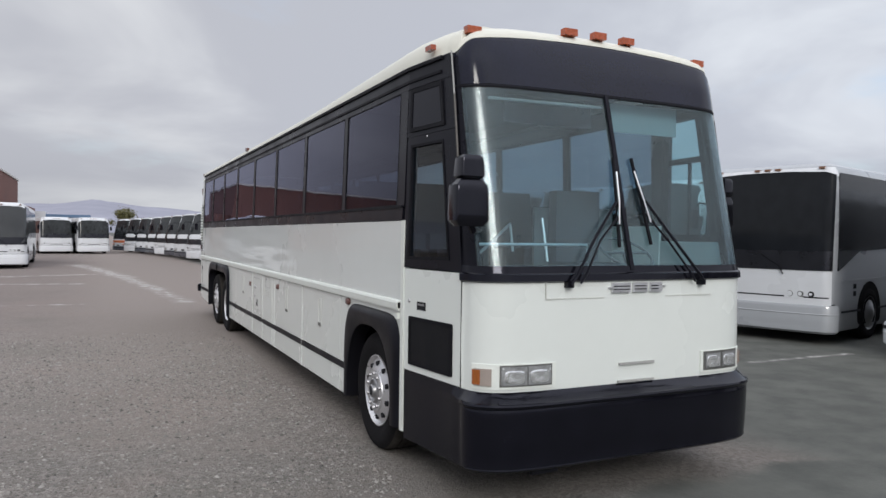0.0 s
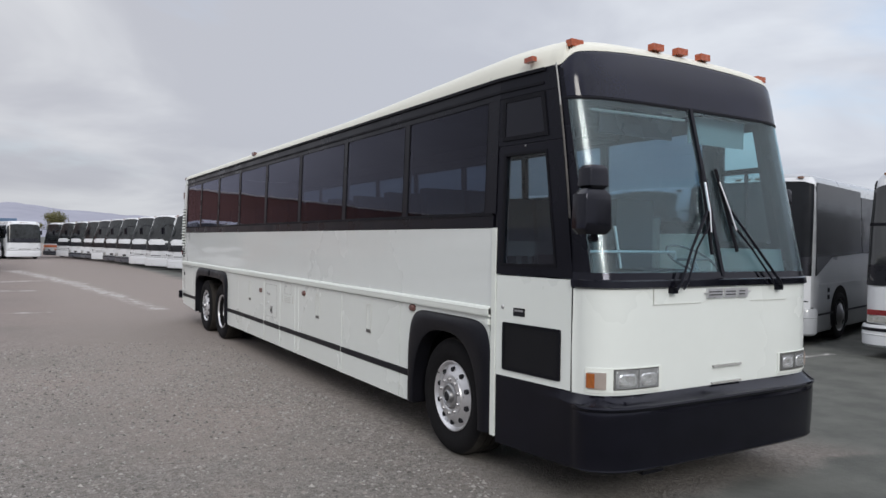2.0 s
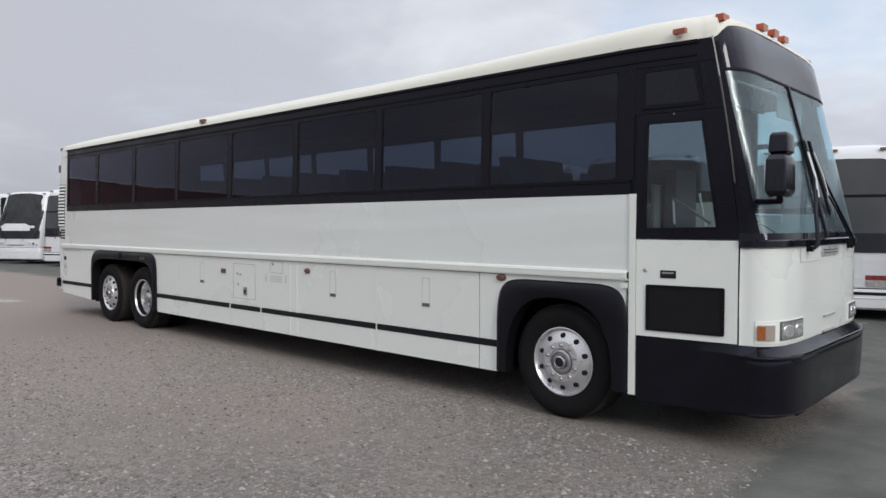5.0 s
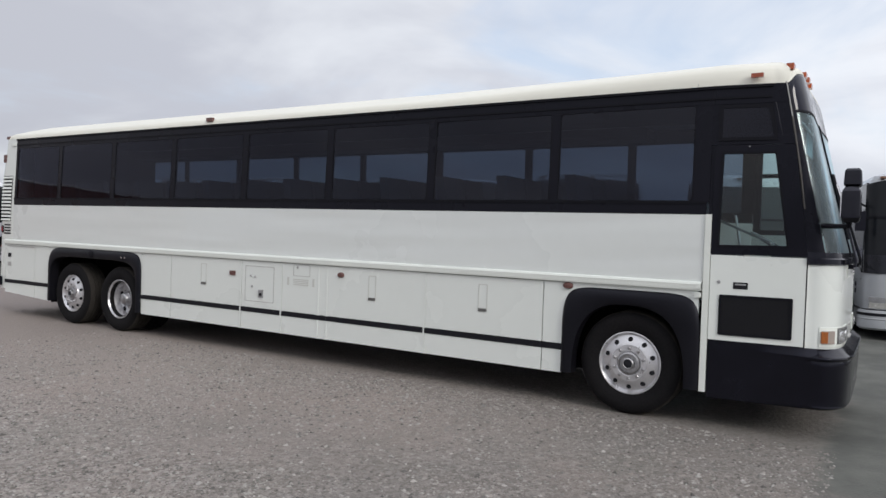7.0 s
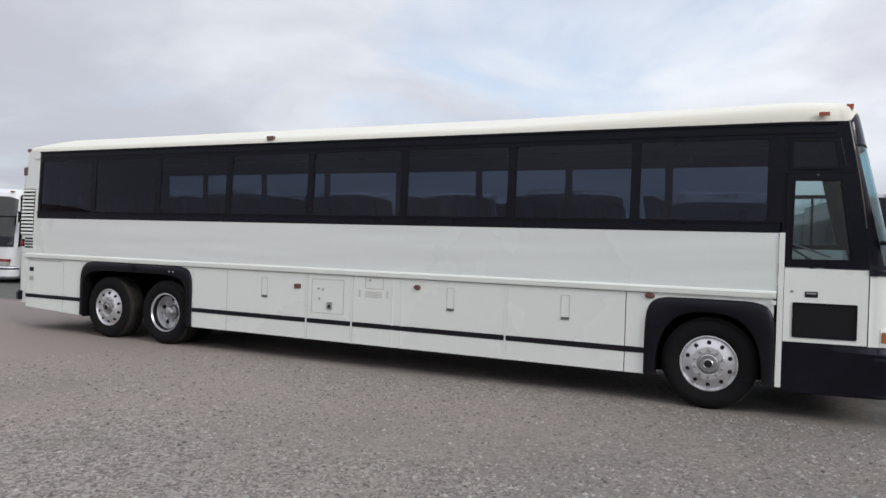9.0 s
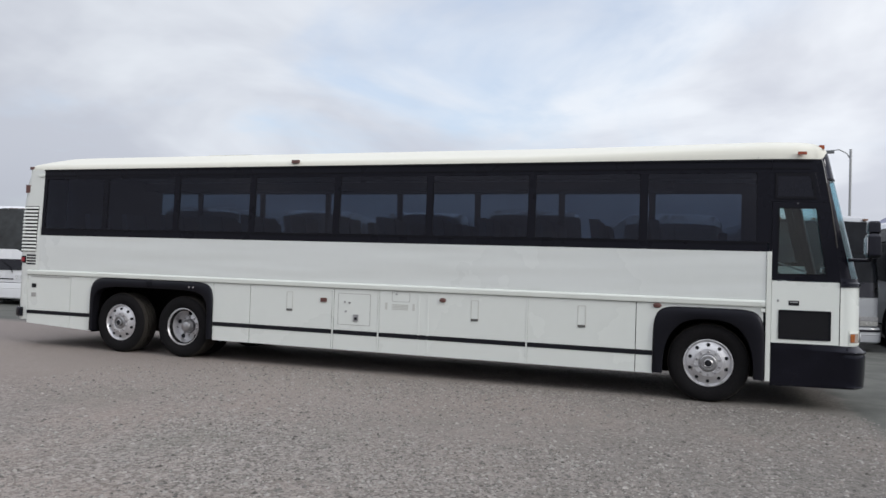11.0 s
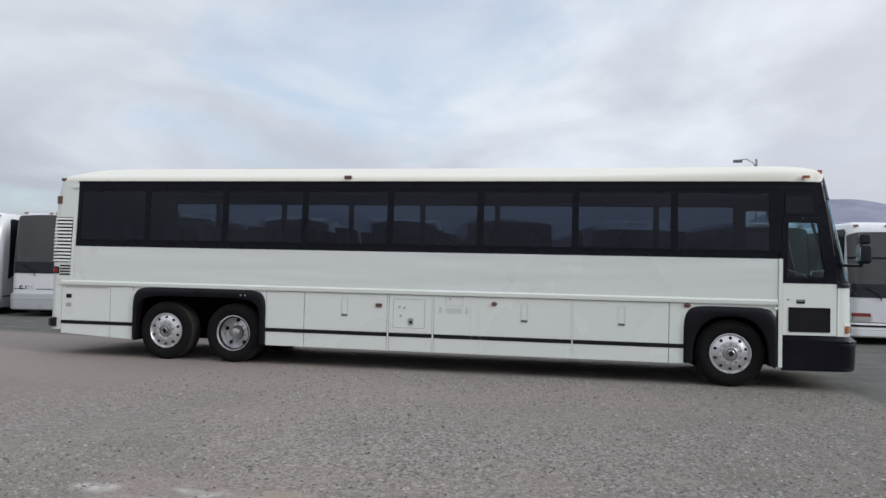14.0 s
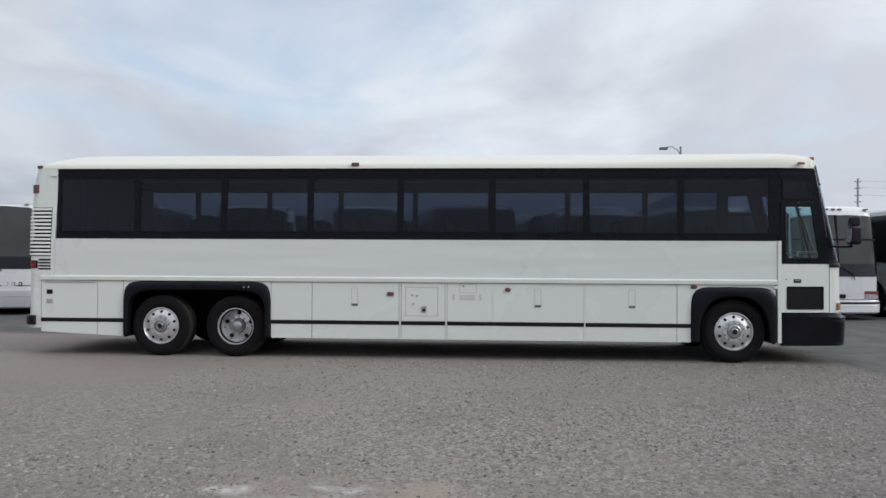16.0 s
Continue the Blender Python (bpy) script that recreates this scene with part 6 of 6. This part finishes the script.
PLACES += [(-0.45, 71.0, 100, S_FACING), (-3.4, 71.5, 100, S_FACING), (-4.6, 41.3, 92, S_LEAD)]
first = set()
for x, y, turn, kind in PLACES:
    m = pose(x, y, fall(x, y), 0, 0, turn)
    if kind.name in first:
        copy_thing(kind, m)
    else:
        first.add(kind.name)
        kind.matrix_basis = m


# ---- far buildings, lamp post, power pole and tree ----
BRICK = material("brick_facade", (0.19, 0.098, 0.083), rough=0.9, vary=0.25, scale=0.4, fine=9.0, bump=0.2)
COPING = material("pale_coping", (0.6, 0.58, 0.55), rough=0.8)
BLUEROOF = material("blue_metal_roof", (0.09, 0.16, 0.27), rough=0.5)
DARKPANE = material("facade_window", (0.03, 0.032, 0.036), rough=0.15, vary=0.3)


def brick_hall():
    T = thing("warehouse", (-28, 84, -0.8), "long red-brown brick warehouse with pale coping", "building")
    part("wall", boxed(-52, -8.9, 80, 100, -0.9, 7.75), BRICK, T)
    part("wall", boxed(-8.85, -7.1, 82, 100, -0.9, 4.5), BRICK, T)
    part("roof", boxed(-52.1, -8.8, 79.9, 100.1, 7.76, 7.95), COPING, T)
    for k in range(9):
        x = -50 + 4.6 * k
        part("window", boxed(x, x + 1.8, 79.9, 80.05, 2.2, 3.6), DARKPANE, T)
        part("window_sill", boxed(x - 0.1, x + 1.9, 79.85, 80.1, 2.05, 2.19), COPING, T)


brick_hall()
T = thing("shed", (-5.4, 96, -0.8), "low white shed with a blue metal roof", "building")
part("wall", boxed(-7.2, -5.5, 92, 97, -0.9, 4.0), FWHITE, T)
part("wall", boxed(-5.4, -1.2, 92.5, 97, -0.9, 3.35), COPING, T)
part("roof", boxed(-5.5, -1.0, 92.3, 97.2, 3.36, 3.7), BLUEROOF, T)

POLE = material("galvanised_pole", (0.33, 0.34, 0.35), rough=0.5, metal=0.4)
T = thing("street_lamp", (33.3, -1.88, -0.12), "tall grey street lamp with a curved arm", "street lamp")
bm = bmesh.new()
tube(bm, [(33.3, -1.88, -0.2), (33.3, -1.88, 4), (33.3, -1.88, 8.25)], 0.06, 10)
part("pole", bm, POLE, T)
bm = bmesh.new()
tube(bm, [(33.3, -1.88, 7.75), (33.3, -1.7, 8.05), (33.3, -1.35, 8.25), (33.3, -0.95, 8.2)], 0.03, 8)
part("arm", bm, POLE, T)
bm = bmesh.new()
box(bm, 33.2, 33.4, -1.12, -0.66, 8.06, 8.2)
part("lamp_head", bm, DASH, T, "dark lamp head", 0.06)

WOODPOLE = material("weathered_pole", (0.34, 0.34, 0.34), rough=0.9)
T = thing("power_pole", (70.8, -30.9, -0.12), "far wooden power pole with cross arms and wires", "power pole")
bm = bmesh.new()
tube(bm, [(70.8, -30.9, -0.3), (70.8, -30.9, 10.5)], 0.10, 8)
part("pole", bm, WOODPOLE, T)
for z in (7.9, 8.6, 9.4, 10.1):
    bm = bmesh.new()
    box(bm, 70.74, 70.86, -31.25, -30.55, z, z + 0.1)
    part("cross_arm", bm, WOODPOLE, T)
for z in (8.75, 9.55, 10.25):
    bm = bmesh.new()
    tube(bm, [(70.8, -30.9, z), (74, -52, z - 0.5), (78, -75, z)], 0.014, 4)
    part("wire", bm, WOODPOLE, T)

BARK = material("bark", (0.12, 0.09, 0.07), rough=0.95)
LEAF = material("olive_leaves", (0.115, 0.108, 0.04), rough=0.8, vary=0.4, scale=0.8)


def tree(x, y, h, w, seed):
    rng = random.Random(seed)
    T = thing("tree", (x, y, -0.8), "bushy olive-green tree behind the parked coaches", "tree")
    bm = bmesh.new()
    tube(bm, [(x, y, -1), (x + 0.1, y, h * 0.3), (x - 0.05, y, h * 0.55)], 0.16, 8)
    for k in range(6):
        a = rng.uniform(0, 6.28)
        tube(bm, [(x, y, h * 0.35), (x + 0.5 * w * 0.5 * math.cos(a), y + 0.5 * w * 0.5 * math.sin(a), h * 0.65)], 0.05, 5)
    part("trunk", bm, BARK, T)
    verts, faces = [], []
    clumps = [(x + rng.gauss(0, w * 0.26), y + rng.gauss(0, w * 0.26), h * rng.uniform(0.5, 0.9), rng.uniform(0.3, 0.6)) for _ in range(26)]
    for cx, cy, cz, r in clumps:
        for _ in range(110):
            p = Vector((rng.gauss(0, 1), rng.gauss(0, 1), rng.gauss(0, 0.8))) * r * 0.55 + Vector((cx, cy, cz))
            d = Vector((rng.uniform(-1, 1), rng.uniform(-1, 1), rng.uniform(-1, 1))).normalized()
            e = d.orthogonal().normalized()
            k = len(verts)
            verts += [p - d * 0.10, p + e * 0.05, p + d * 0.10, p - e * 0.05]
            faces.append((k, k + 1, k + 2, k + 3))
    me = bpy.data.meshes.new("crown")
    me.from_pydata(verts, [], faces)
    me.materials.append(LEAF)
    ob = new("crown", me)
    ob.parent, ob.matrix_parent_inverse = T, T.matrix_basis.inverted()


tree(2.75, 88.0, 4.6, 1.7, 3)
tree(5.0, 90.0, 3.5, 2.6, 8)
